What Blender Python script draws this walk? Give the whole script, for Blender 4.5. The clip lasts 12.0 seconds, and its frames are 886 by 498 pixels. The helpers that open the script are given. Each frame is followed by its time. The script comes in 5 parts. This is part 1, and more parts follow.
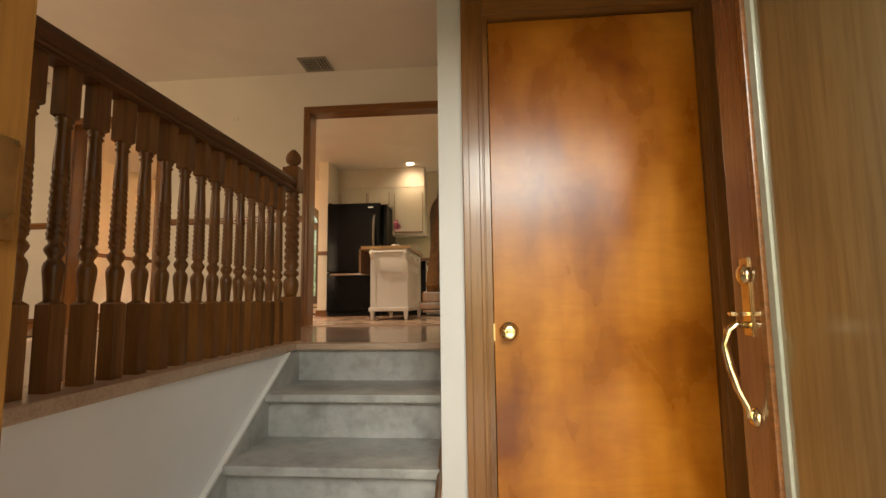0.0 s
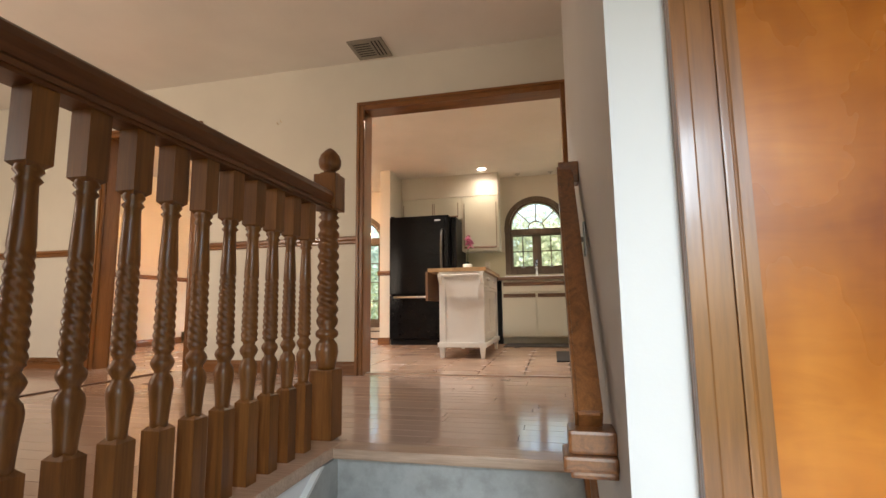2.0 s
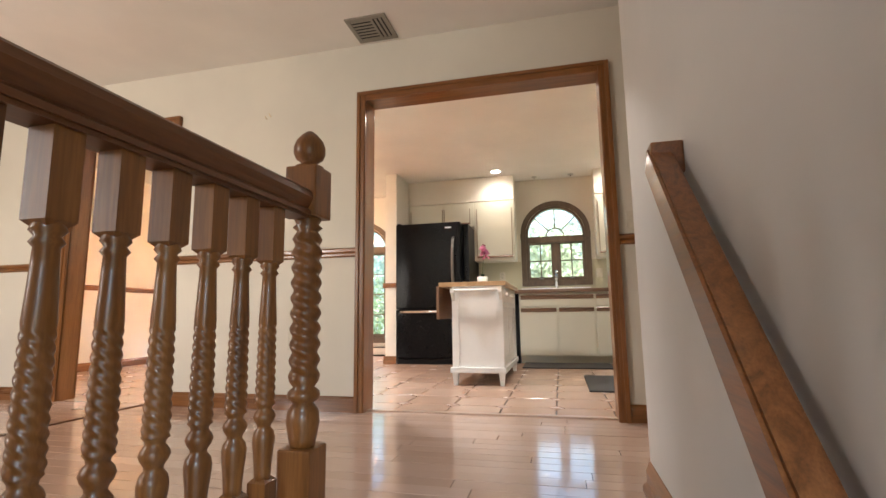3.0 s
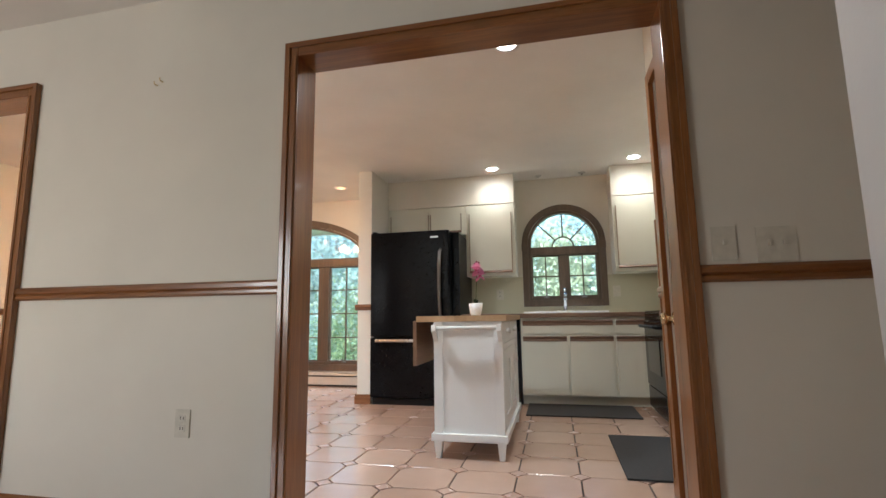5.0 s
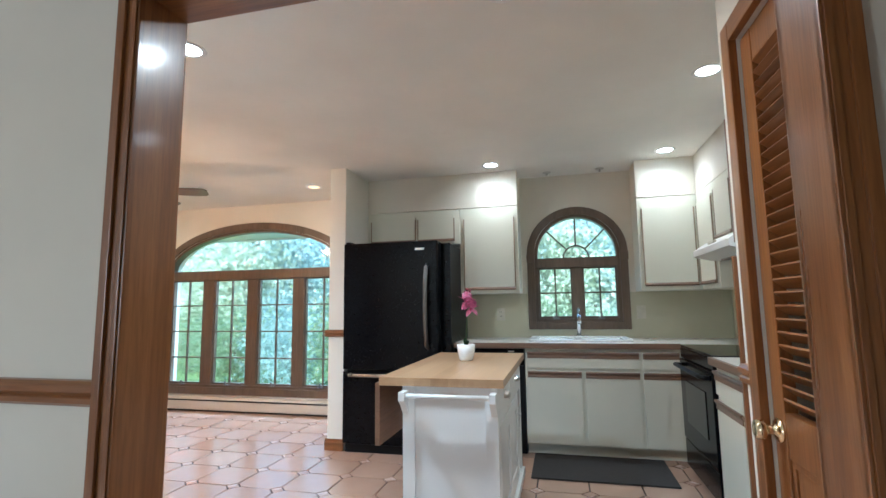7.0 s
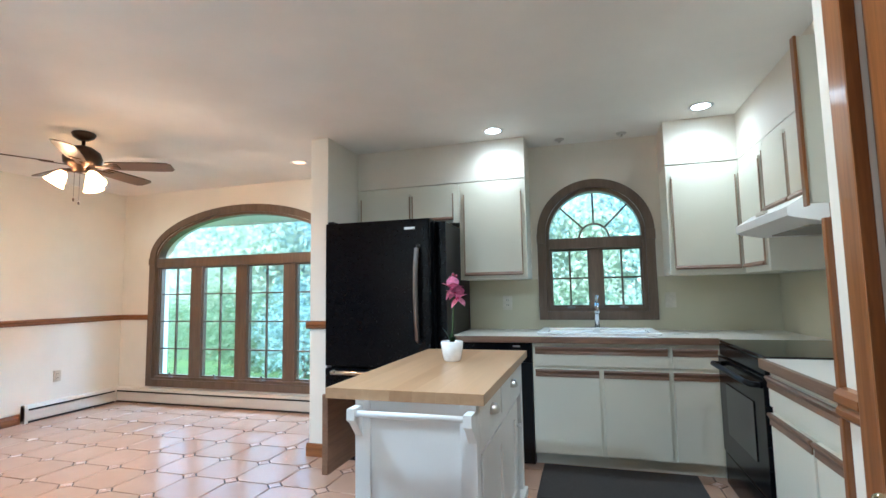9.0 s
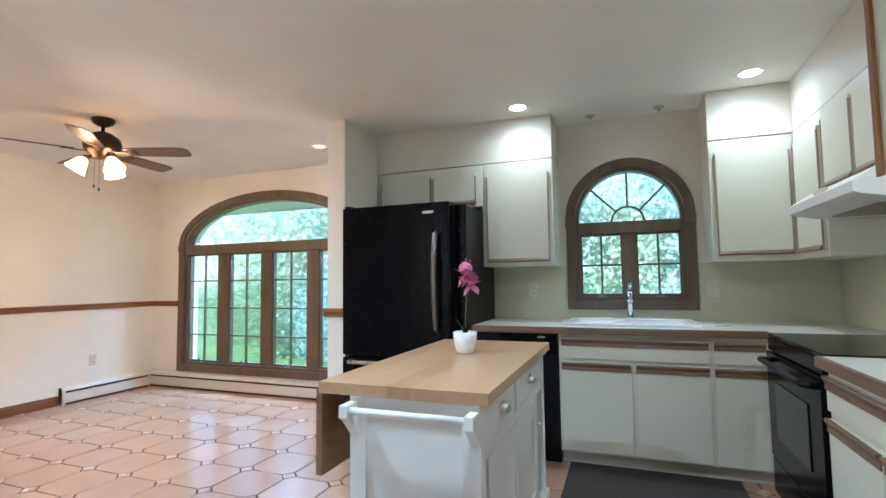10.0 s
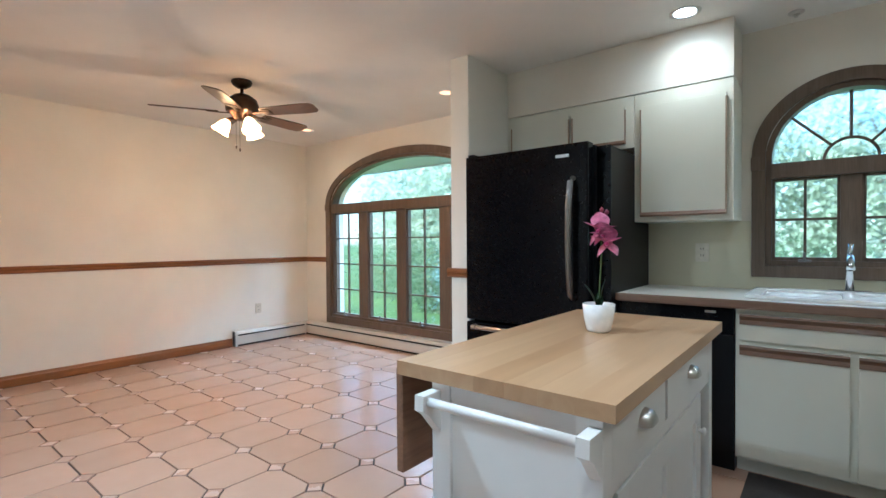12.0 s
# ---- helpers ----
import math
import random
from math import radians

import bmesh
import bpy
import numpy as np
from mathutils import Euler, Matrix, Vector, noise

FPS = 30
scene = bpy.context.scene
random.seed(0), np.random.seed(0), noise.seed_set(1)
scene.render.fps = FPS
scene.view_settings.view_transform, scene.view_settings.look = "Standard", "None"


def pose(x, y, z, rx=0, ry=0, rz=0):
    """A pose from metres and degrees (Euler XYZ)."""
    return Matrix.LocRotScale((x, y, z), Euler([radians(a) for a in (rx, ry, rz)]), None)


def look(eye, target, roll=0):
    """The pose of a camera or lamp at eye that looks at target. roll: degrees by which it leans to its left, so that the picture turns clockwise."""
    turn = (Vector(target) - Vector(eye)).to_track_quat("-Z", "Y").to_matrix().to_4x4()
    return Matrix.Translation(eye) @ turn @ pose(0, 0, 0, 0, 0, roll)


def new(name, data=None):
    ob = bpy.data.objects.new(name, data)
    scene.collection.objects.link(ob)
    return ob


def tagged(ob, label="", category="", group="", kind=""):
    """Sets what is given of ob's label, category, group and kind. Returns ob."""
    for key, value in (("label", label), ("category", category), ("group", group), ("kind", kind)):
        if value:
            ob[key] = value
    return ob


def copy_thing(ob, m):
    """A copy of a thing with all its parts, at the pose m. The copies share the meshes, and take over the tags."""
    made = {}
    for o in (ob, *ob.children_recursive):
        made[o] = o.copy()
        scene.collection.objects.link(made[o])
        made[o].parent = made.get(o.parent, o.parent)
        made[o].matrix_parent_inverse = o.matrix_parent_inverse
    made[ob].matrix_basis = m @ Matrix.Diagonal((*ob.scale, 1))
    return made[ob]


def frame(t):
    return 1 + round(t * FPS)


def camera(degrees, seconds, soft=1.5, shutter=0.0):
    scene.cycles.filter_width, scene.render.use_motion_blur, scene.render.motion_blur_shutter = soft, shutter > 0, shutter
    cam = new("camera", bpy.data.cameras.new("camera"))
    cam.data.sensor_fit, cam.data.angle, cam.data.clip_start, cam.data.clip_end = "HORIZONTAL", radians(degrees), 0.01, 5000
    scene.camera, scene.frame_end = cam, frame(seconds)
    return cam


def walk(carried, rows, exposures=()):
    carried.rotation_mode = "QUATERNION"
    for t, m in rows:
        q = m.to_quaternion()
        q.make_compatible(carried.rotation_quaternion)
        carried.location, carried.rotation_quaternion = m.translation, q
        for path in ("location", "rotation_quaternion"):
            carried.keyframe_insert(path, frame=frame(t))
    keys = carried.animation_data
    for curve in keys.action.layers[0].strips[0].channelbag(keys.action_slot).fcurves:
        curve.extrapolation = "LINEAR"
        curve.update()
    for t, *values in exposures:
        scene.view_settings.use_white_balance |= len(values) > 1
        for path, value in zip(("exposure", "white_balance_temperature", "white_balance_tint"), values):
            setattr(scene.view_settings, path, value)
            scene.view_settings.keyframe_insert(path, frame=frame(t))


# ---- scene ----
cam = camera(85.7, 12.0)
PATH = [
    (0, (-0.242, 0.789, 0.223), (-0.416, 2.77, 0.437), -0.7),
    (0.5, (-0.29, 1.071, 0.264), (-0.533, 3.041, 0.509), -0.5),
    (1, (-0.337, 1.271, 0.27), (-0.653, 3.228, 0.537), -0.6),
    (1.5, (-0.388, 1.509, 0.374), (-0.786, 3.455, 0.604), -0.4),
    (2, (-0.505, 1.731, 0.473), (-0.944, 3.666, 0.722), -0.7),
    (2.5, (-0.629, 1.953, 0.545), (-1.068, 3.887, 0.804), -0.5),
    (3, (-0.674, 2.246, 0.587), (-1.141, 4.172, 0.863), -0.8),
    (3.2, (-0.674, 2.348, 0.617), (-1.146, 4.273, 0.884), -0.4),
    (4.8, (-0.826, 3.197, 0.838), (-1.269, 5.127, 1.117), -0.7),
    (5, (-0.821, 3.294, 0.87), (-1.267, 5.224, 1.149), -0.8),
    (5.5, (-0.839, 3.504, 1.006), (-1.282, 5.436, 1.266), -0.8),
    (6, (-0.862, 3.678, 1.128), (-1.303, 5.614, 1.368), -0.9),
    (6.5, (-0.858, 3.916, 1.188), (-1.314, 5.849, 1.424), -0.8),
    (8.3, (-0.858, 4.588, 1.215), (-1.372, 6.51, 1.416), -1.0),
    (8.5, (-0.833, 4.633, 1.219), (-1.36, 6.553, 1.41), -1.0),
    (9, (-0.783, 4.731, 1.209), (-1.35, 6.641, 1.388), -1.0),
    (9.5, (-0.755, 4.826, 1.207), (-1.372, 6.722, 1.366), -0.9),
    (10, (-0.734, 4.939, 1.201), (-1.444, 6.804, 1.333), -0.8),
    (10.5, (-0.706, 5.02, 1.198), (-1.547, 6.832, 1.292), -0.8),
    (11, (-0.696, 5.131, 1.192), (-1.687, 6.867, 1.248), -0.6),
    (11.5, (-0.724, 5.238, 1.19), (-1.852, 6.889, 1.205), -0.5),
    (12, (-0.805, 5.385, 1.188), (-2.058, 6.943, 1.157), -0.4),
]
walk(cam, [(t, look(eye, target, roll)) for t, eye, target, roll in PATH],
     [(0.0, 1.5, 10400, 16), (0.5, 2.0, 10200, 15), (1.5, 2.05, 8400, 14), (2.2, 2.05, 6900, 12), (3.0, 2.5, 6300, 9), (4.8, 1.95, 5600, 5), (6.5, 2.05, 4900, 0), (8.5, 2.25, 4550, -4), (10.5, 2.05, 4600, -4), (12.0, 1.9, 4650, -3)])

# ---- world, sun and lamps ----
world = bpy.data.worlds.new("sky")
scene.world = world
world.use_nodes = True
wt = world.node_tree
sky = wt.nodes.new("ShaderNodeTexSky")
sky.sky_type, sky.sun_disc = "NISHITA", False
sky.sun_elevation, sky.sun_rotation = radians(33.5), radians(200)
wt.links.new(sky.outputs["Color"], wt.nodes["Background"].inputs["Color"])
wt.nodes["Background"].inputs["Strength"].default_value = 0.15


def lamp(name, kind, where, power, colour=(1, 1, 1), aim=None, **more):
    data = bpy.data.lights.new(name, kind)
    data.energy, data.color = power, colour
    for key, value in more.items():
        if key == "radius":
            data.shadow_soft_size = value
        elif key == "size":
            data.shape, data.size, data.size_y = "RECTANGLE", value[0], value[1]
        elif key == "cone":
            data.spot_size, data.spot_blend = radians(value), 1.0
        elif key == "angle":
            data.angle = radians(value)
    ob = new(name, data)
    ob.matrix_world = look(where, aim or (where[0], where[1], where[2] - 1))
    return ob


SUN_FROM = Vector((-0.34 * math.cos(radians(33.5)), -0.94 * math.cos(radians(33.5)), math.sin(radians(33.5)))) * 30
lamp("sun", "SUN", SUN_FROM, 5.0, (1.0, 0.95, 0.87), (0, 0, 0), angle=0.5)
# area lamps added for sky light: living one in its window, others outside, unseen
lamp("sky_fill_entry", "AREA", (0.10, -0.80, 1.75), 46, (0.60, 0.80, 1.0), (-0.15, 2.5, -0.45), size=(1.1, 1.2))
lamp("sky_fill_living", "AREA", (-4.5, 1.02, 1.35), 14, (1.0, 0.90, 0.82), (-3.6, 5.0, 1.0), size=(0.75, 1.2))
lamp("sky_fill_nook", "AREA", (-4.42, 10.25, 2.62), 100, (0.72, 0.87, 1.0), (-4.42, 8.2, 0.2), size=(2.3, 0.7))
lamp("sky_fill_sink", "AREA", (-0.70, 10.0, 2.75), 24, (0.80, 0.92, 1.0), (-0.70, 8.3, 0.9), size=(1.0, 0.6))

# ---- materials ----


def material(name, rough=0.5, metal=0.0, **more):
    m = bpy.data.materials.new(name)
    m.use_nodes = True
    b = m.node_tree.nodes["Principled BSDF"]
    b.inputs["Roughness"].default_value, b.inputs["Metallic"].default_value = rough, metal
    for key, value in more.items():
        b.inputs[key.replace("_", " ")].default_value = value
    return m, m.node_tree, b


def coords(nt, scale=(1, 1, 1), shift=True):
    """Object coordinates, moved at random from object to object."""
    tc, mp = nt.nodes.new("ShaderNodeTexCoord"), nt.nodes.new("ShaderNodeMapping")
    mp.inputs["Scale"].default_value = scale
    nt.links.new(tc.outputs["Object"], mp.inputs["Vector"])
    if shift:
        info, mul = nt.nodes.new("ShaderNodeObjectInfo"), nt.nodes.new("ShaderNodeVectorMath")
        mul.operation = "SCALE"
        mul.inputs["Scale"].default_value = 7.3
        comb = nt.nodes.new("ShaderNodeCombineXYZ")
        for k in "XYZ":
            nt.links.new(info.outputs["Random"], comb.inputs[k])
        nt.links.new(comb.outputs[0], mul.inputs[0])
        nt.links.new(mul.outputs[0], mp.inputs["Location"])
    return mp.outputs[0]


def noise_tex(nt, vec, scale, detail=4.0, rough=0.55, distort=0.0):
    n = nt.nodes.new("ShaderNodeTexNoise")
    n.inputs["Scale"].default_value, n.inputs["Detail"].default_value = scale, detail
    n.inputs["Roughness"].default_value, n.inputs["Distortion"].default_value = rough, distort
    nt.links.new(vec, n.inputs["Vector"])
    return n.outputs["Fac"]


def ramp(nt, fac, stops):
    r = nt.nodes.new("ShaderNodeValToRGB")
    while len(r.color_ramp.elements) < len(stops):
        r.color_ramp.elements.new(0.5)
    for e, (p, c) in zip(r.color_ramp.elements, stops):
        e.position, e.color = p, (*c, 1) if len(c) == 3 else c
    nt.links.new(fac, r.inputs["Fac"])
    return r.outputs["Color"]


def mix(nt, fac, a, b, kind="MIX"):
    n = nt.nodes.new("ShaderNodeMix")
    n.data_type, n.blend_type = "RGBA", kind
    if isinstance(fac, (int, float)):
        n.inputs[0].default_value = fac
    else:
        nt.links.new(fac, n.inputs[0])
    for k, v in ((6, a), (7, b)):
        if isinstance(v, tuple):
            n.inputs[k].default_value = (*v, 1)
        else:
            nt.links.new(v, n.inputs[k])
    return n.outputs[2]


def bump(nt, b, height, strength=0.2, distance=0.005):
    n = nt.nodes.new("ShaderNodeBump")
    n.inputs["Strength"].default_value, n.inputs["Distance"].default_value = strength, distance
    nt.links.new(height, n.inputs["Height"])
    nt.links.new(n.outputs[0], b.inputs["Normal"])


def spread(nt, b, fac, low, high):
    n = nt.nodes.new("ShaderNodeMapRange")
    n.inputs["To Min"].default_value, n.inputs["To Max"].default_value = low, high
    nt.links.new(fac, n.inputs["Value"])
    nt.links.new(n.outputs[0], b.inputs["Roughness"])


def paint(name, colour, rough=0.55, stain=0.06, grain=140, relief=0.08, **more):
    m, nt, b = material(name, rough, **more)
    v = coords(nt, shift=False)
    big, fine = noise_tex(nt, v, 1.7, 5), noise_tex(nt, v, grain, 3)
    dark = tuple(c * (1 - 2.2 * stain) for c in colour)
    light = tuple(min(0.95, c * (1 + stain)) for c in colour)
    col = ramp(nt, big, [(0.3, dark), (0.7, light)])
    nt.links.new(col, b.inputs["Base Color"])
    spread(nt, b, big, max(0.05, rough - 0.08), min(1, rough + 0.08))
    bump(nt, b, fine, relief, 0.002)
    return m


def wood(name, dark, mid, light, along="Z", rough=0.3, scale=1.0, figure=1.0, coat=0.3, **more):
    """Grain stretched along one axis, with broad bands and fine pores."""
    m, nt, b = material(name, rough, Coat_Weight=coat, Coat_Roughness=0.12, **more)
    st = {"X": (0.06, 1, 1), "Y": (1, 0.06, 1), "Z": (1, 1, 0.06)}[along]
    v = coords(nt, tuple(s * scale for s in st))
    bands = noise_tex(nt, v, 9, 6, 0.6, 1.2 * figure)
    pores = noise_tex(nt, v, 130, 3, 0.6)
    cloud = noise_tex(nt, coords(nt), 2.2, 3)
    base = ramp(nt, bands, [(0.25, dark), (0.5, mid), (0.75, light)])
    fine = ramp(nt, pores, [(0.35, (0.55, 0.5, 0.45)), (0.6, (1, 1, 1))])
    col = mix(nt, 0.55, base, fine, "MULTIPLY")
    col = mix(nt, cloud, col, mix(nt, 0.5, col, dark), "MIX")
    nt.links.new(col, b.inputs["Base Color"])
    spread(nt, b, bands, rough - 0.06, rough + 0.1)
    bump(nt, b, pores, 0.12, 0.002)
    return m




def board_wood():
    """Pale butcher block: long soft grain, a tone of its own for each board, a few knots."""
    m, nt, b = material("butcher_block", 0.36, Coat_Weight=0.15, Coat_Roughness=0.2)
    v = coords(nt, (1, 0.05, 1))
    grain, fine = noise_tex(nt, v, 26, 5, 0.55, 0.4), noise_tex(nt, v, 150, 3)
    cloud = noise_tex(nt, coords(nt, (1, 0.35, 1)), 5, 3)
    info = nt.nodes.new("ShaderNodeObjectInfo")
    tone = ramp(nt, info.outputs["Random"], [(0.0, (0.41, 0.25, 0.125)), (0.5, (0.48, 0.31, 0.165)), (1.0, (0.53, 0.355, 0.20))])
    col = mix(nt, 0.5, tone, ramp(nt, grain, [(0.35, (0.80, 0.74, 0.66)), (0.6, (1, 1, 1))]), "MULTIPLY")
    col = mix(nt, 0.35, col, ramp(nt, cloud, [(0.35, (0.78, 0.70, 0.60)), (0.65, (1, 1, 1))]), "MULTIPLY")
    knots = nt.nodes.new("ShaderNodeTexVoronoi")
    knots.inputs["Scale"].default_value = 3.1
    nt.links.new(coords(nt, (1, 0.6, 1)), knots.inputs["Vector"])
    col = mix(nt, 0.6, col, ramp(nt, knots.outputs["Distance"], [(0.02, (0.45, 0.32, 0.2)), (0.05, (1, 1, 1))]), "MULTIPLY")
    nt.links.new(col, b.inputs["Base Color"])
    spread(nt, b, grain, 0.3, 0.45)
    bump(nt, b, fine, 0.05, 0.001)
    return m


WALL = paint("wall_paint", (0.72, 0.675, 0.575), 0.6, 0.03)
WALL_COOL = paint("wall_paint_cool", (0.62, 0.61, 0.595), 0.55, 0.04)
WALL_WELL = paint("well_paint", (0.80, 0.795, 0.80), 0.5, 0.04)
WALL_NOOK = paint("nook_paint", (0.78, 0.755, 0.67), 0.6, 0.03)
CEIL = paint("ceiling_paint", (0.80, 0.775, 0.72), 0.8, 0.03, 60, 0.15)
TRIM = wood("stained_trim", (0.125, 0.043, 0.010), (0.27, 0.105, 0.026), (0.35, 0.150, 0.042), "Z", 0.28)
TRIM_X = wood("stained_trim_across", (0.125, 0.043, 0.010), (0.27, 0.105, 0.026), (0.35, 0.150, 0.042), "X", 0.28)
TRIM_Y = wood("stained_trim_along", (0.125, 0.043, 0.010), (0.27, 0.105, 0.026), (0.35, 0.150, 0.042), "Y", 0.28)
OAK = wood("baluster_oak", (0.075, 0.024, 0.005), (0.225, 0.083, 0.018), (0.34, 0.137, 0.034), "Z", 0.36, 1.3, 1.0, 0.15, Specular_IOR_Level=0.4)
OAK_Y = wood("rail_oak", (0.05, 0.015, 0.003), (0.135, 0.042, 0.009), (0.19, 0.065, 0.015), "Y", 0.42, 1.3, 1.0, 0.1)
# lighter oak for handrail and door bead, the light on them put into the colour
OAK_LIT = wood("lit_oak", (0.09, 0.028, 0.007), (0.25, 0.088, 0.025), (0.34, 0.135, 0.043), "Y", 0.35, 2.2, 2.5)
WINDOW_WOOD = wood("window_wood", (0.080, 0.054, 0.034), (0.130, 0.088, 0.056), (0.170, 0.118, 0.078), "Z", 0.4)
BUTCHER = board_wood()
LEAF_WOOD = wood("drop_leaf_wood", (0.16, 0.08, 0.04), (0.22, 0.115, 0.06), (0.28, 0.15, 0.08), "Y", 0.45)
CAB_OAK = wood("cabinet_pull_oak", (0.15, 0.085, 0.05), (0.22, 0.13, 0.08), (0.29, 0.18, 0.115), "X", 0.4)
CAB_OAK_Y = wood("cabinet_pull_oak_along", (0.15, 0.085, 0.05), (0.22, 0.13, 0.08), (0.29, 0.18, 0.115), "Y", 0.4)
TAN = wood("tan_edge_strip", (0.27, 0.20, 0.13), (0.34, 0.26, 0.175), (0.40, 0.31, 0.22), "Z", 0.5)
NOSING = wood("light_nosing", (0.40, 0.26, 0.18), (0.52, 0.36, 0.26), (0.60, 0.43, 0.32), "X", 0.35)


def veneer():
    """Varnished door veneer with cloudy rotary figure in upright strips."""
    m, nt, b = material("door_veneer", 0.3, Coat_Weight=0.15, Coat_Roughness=0.2, Specular_IOR_Level=0.38)
    v = coords(nt, (1, 1, 0.55), False)
    cloud = noise_tex(nt, v, 4.2, 4, 0.5, 0.2)
    strip = noise_tex(nt, coords(nt, (1, 1, 0.02), False), 7, 2)
    pores = noise_tex(nt, coords(nt, (1, 1, 0.05), False), 150, 3)
    flame = noise_tex(nt, coords(nt, (0.5, 1, 2.2), False), 7, 5, 0.6, 2.0)
    col = ramp(nt, cloud, [(0.32, (0.23, 0.054, 0.006)), (0.5, (0.43, 0.138, 0.016)), (0.68, (0.60, 0.23, 0.038))])
    col = mix(nt, 0.22, col, ramp(nt, flame, [(0.35, (0.55, 0.42, 0.32)), (0.6, (1, 1, 1))]), "MULTIPLY")
    col = mix(nt, 0.5, col, ramp(nt, strip, [(0.4, (0.7, 0.62, 0.55)), (0.6, (1, 1, 1))]), "MULTIPLY")
    nt.links.new(col, b.inputs["Base Color"])
    spread(nt, b, cloud, 0.2, 0.36)
    bump(nt, b, pores, 0.08, 0.001)
    return m


VENEER = veneer()
ENTRY_WOOD = wood("entry_door_wood", (0.19, 0.125, 0.062), (0.25, 0.165, 0.082), (0.29, 0.19, 0.098), "Z", 0.16, 0.5, 0.6, 1.0)
ENTRY_STILE = wood("entry_stile_wood", (0.15, 0.06, 0.03), (0.23, 0.095, 0.05), (0.28, 0.125, 0.07), "Z", 0.2, 0.8, 0.6, 1.0)


def plain(name, colour, rough=0.4, metal=0.0, vary=0.08, scale=30, **more):
    m, nt, b = material(name, rough, metal, **more)
    n = noise_tex(nt, coords(nt), scale, 4)
    nt.links.new(ramp(nt, n, [(0.3, tuple(c * (1 - vary) for c in colour)), (0.7, tuple(min(1, c * (1 + vary)) for c in colour))]), b.inputs["Base Color"])
    spread(nt, b, n, max(0.02, rough - 0.06), min(1, rough + 0.08))
    return m


# pale colour painted for the bright reflection along the panel's edge
ENTRY_GLINT = plain("pale_glint_paint", (0.34, 0.37, 0.32), 0.15)
BRASS = plain("polished_brass", (0.80, 0.66, 0.42), 0.14, 1.0)
BRASS_OLD = plain("aged_brass", (0.62, 0.47, 0.26), 0.28, 1.0, 0.2)
CHROME = plain("chrome", (0.75, 0.77, 0.80), 0.1, 1.0)
NICKEL = plain("brushed_nickel", (0.60, 0.58, 0.55), 0.28, 1.0)
BLACK = plain("black_enamel", (0.004, 0.004, 0.005), 0.16, 0.0, 0.2, 60, Specular_IOR_Level=0.14)
BLACK_SOFT = plain("black_textured", (0.006, 0.006, 0.0065), 0.36, 0.0, 0.2, 200, Specular_IOR_Level=0.2)
BLACK_GLASS = plain("black_glass", (0.006, 0.006, 0.007), 0.05)
STEEL_DARK = plain("dark_steel", (0.22, 0.21, 0.20), 0.3, 0.9)
WHITE_GLOSS = paint("white_lacquer", (0.80, 0.79, 0.76), 0.35, 0.03, 90, 0.03)
CABINET = paint("cabinet_laminate", (0.69, 0.675, 0.565), 0.4, 0.02, 160, 0.04)
LAMINATE = paint("counter_laminate", (0.72, 0.69, 0.62), 0.3, 0.02, 200, 0.03)
SPLASH = paint("splashback_laminate", (0.56, 0.53, 0.38), 0.35, 0.03, 120, 0.03)
PORCELAIN = plain("porcelain", (0.86, 0.85, 0.83), 0.12)
PLATE = plain("almond_plate", (0.62, 0.58, 0.48), 0.4)
HEATER = paint("heater_enamel", (0.62, 0.59, 0.53), 0.4, 0.04)
GRILLE = plain("vent_grey", (0.30, 0.28, 0.24), 0.5, 0.3)
# near-black for slots and gaps, whose shade is put into the colour
DARK = plain("opening_shade", (0.015, 0.013, 0.012), 0.8)
MAT = plain("mat_rubber", (0.035, 0.033, 0.033), 0.8, 0.0, 0.25, 80)


def stair_paint():
    m, nt, b = material("worn_grey_stair_paint", 0.5)
    v = coords(nt, shift=False)
    big, mid, fine = noise_tex(nt, v, 3.0, 6, 0.65), noise_tex(nt, v, 14, 5, 0.6), noise_tex(nt, v, 120, 3)
    col = ramp(nt, big, [(0.3, (0.26, 0.255, 0.24)), (0.5, (0.40, 0.395, 0.375)), (0.7, (0.49, 0.485, 0.46))])
    col = mix(nt, 0.45, col, ramp(nt, mid, [(0.35, (0.55, 0.53, 0.5)), (0.55, (1, 1, 1))]), "MULTIPLY")
    nt.links.new(col, b.inputs["Base Color"])
    spread(nt, b, mid, 0.35, 0.65)
    bump(nt, b, fine, 0.2, 0.002)
    return m


STAIR_PAINT = stair_paint()


def piece(name, dark, light, rough, coat=0.0, scale=6.0):
    """Boards and tiles that differ from one to the next."""
    m, nt, b = material(name, rough, Coat_Weight=coat, Coat_Roughness=0.06)
    info, geo = nt.nodes.new("ShaderNodeObjectInfo"), nt.nodes.new("ShaderNodeNewGeometry")
    add = nt.nodes.new("ShaderNodeMath")
    add.operation = "ADD"
    nt.links.new(info.outputs["Random"], add.inputs[0])
    nt.links.new(geo.outputs["Random Per Island"], add.inputs[1])
    fr = nt.nodes.new("ShaderNodeMath")
    fr.operation = "FRACT"
    nt.links.new(add.outputs[0], fr.inputs[0])
    each = ramp(nt, fr.outputs[0], [(0.0, dark), (1.0, light)])
    v = coords(nt)
    cloud, fine = noise_tex(nt, v, scale, 5), noise_tex(nt, v, 90, 3)
    col = mix(nt, 0.35, each, ramp(nt, cloud, [(0.3, (0.84, 0.81, 0.79)), (0.7, (1, 1, 1))]), "MULTIPLY")
    nt.links.new(col, b.inputs["Base Color"])
    spread(nt, b, cloud, max(0.03, rough - 0.06), rough + 0.1)
    bump(nt, b, fine, 0.06, 0.001)
    return m


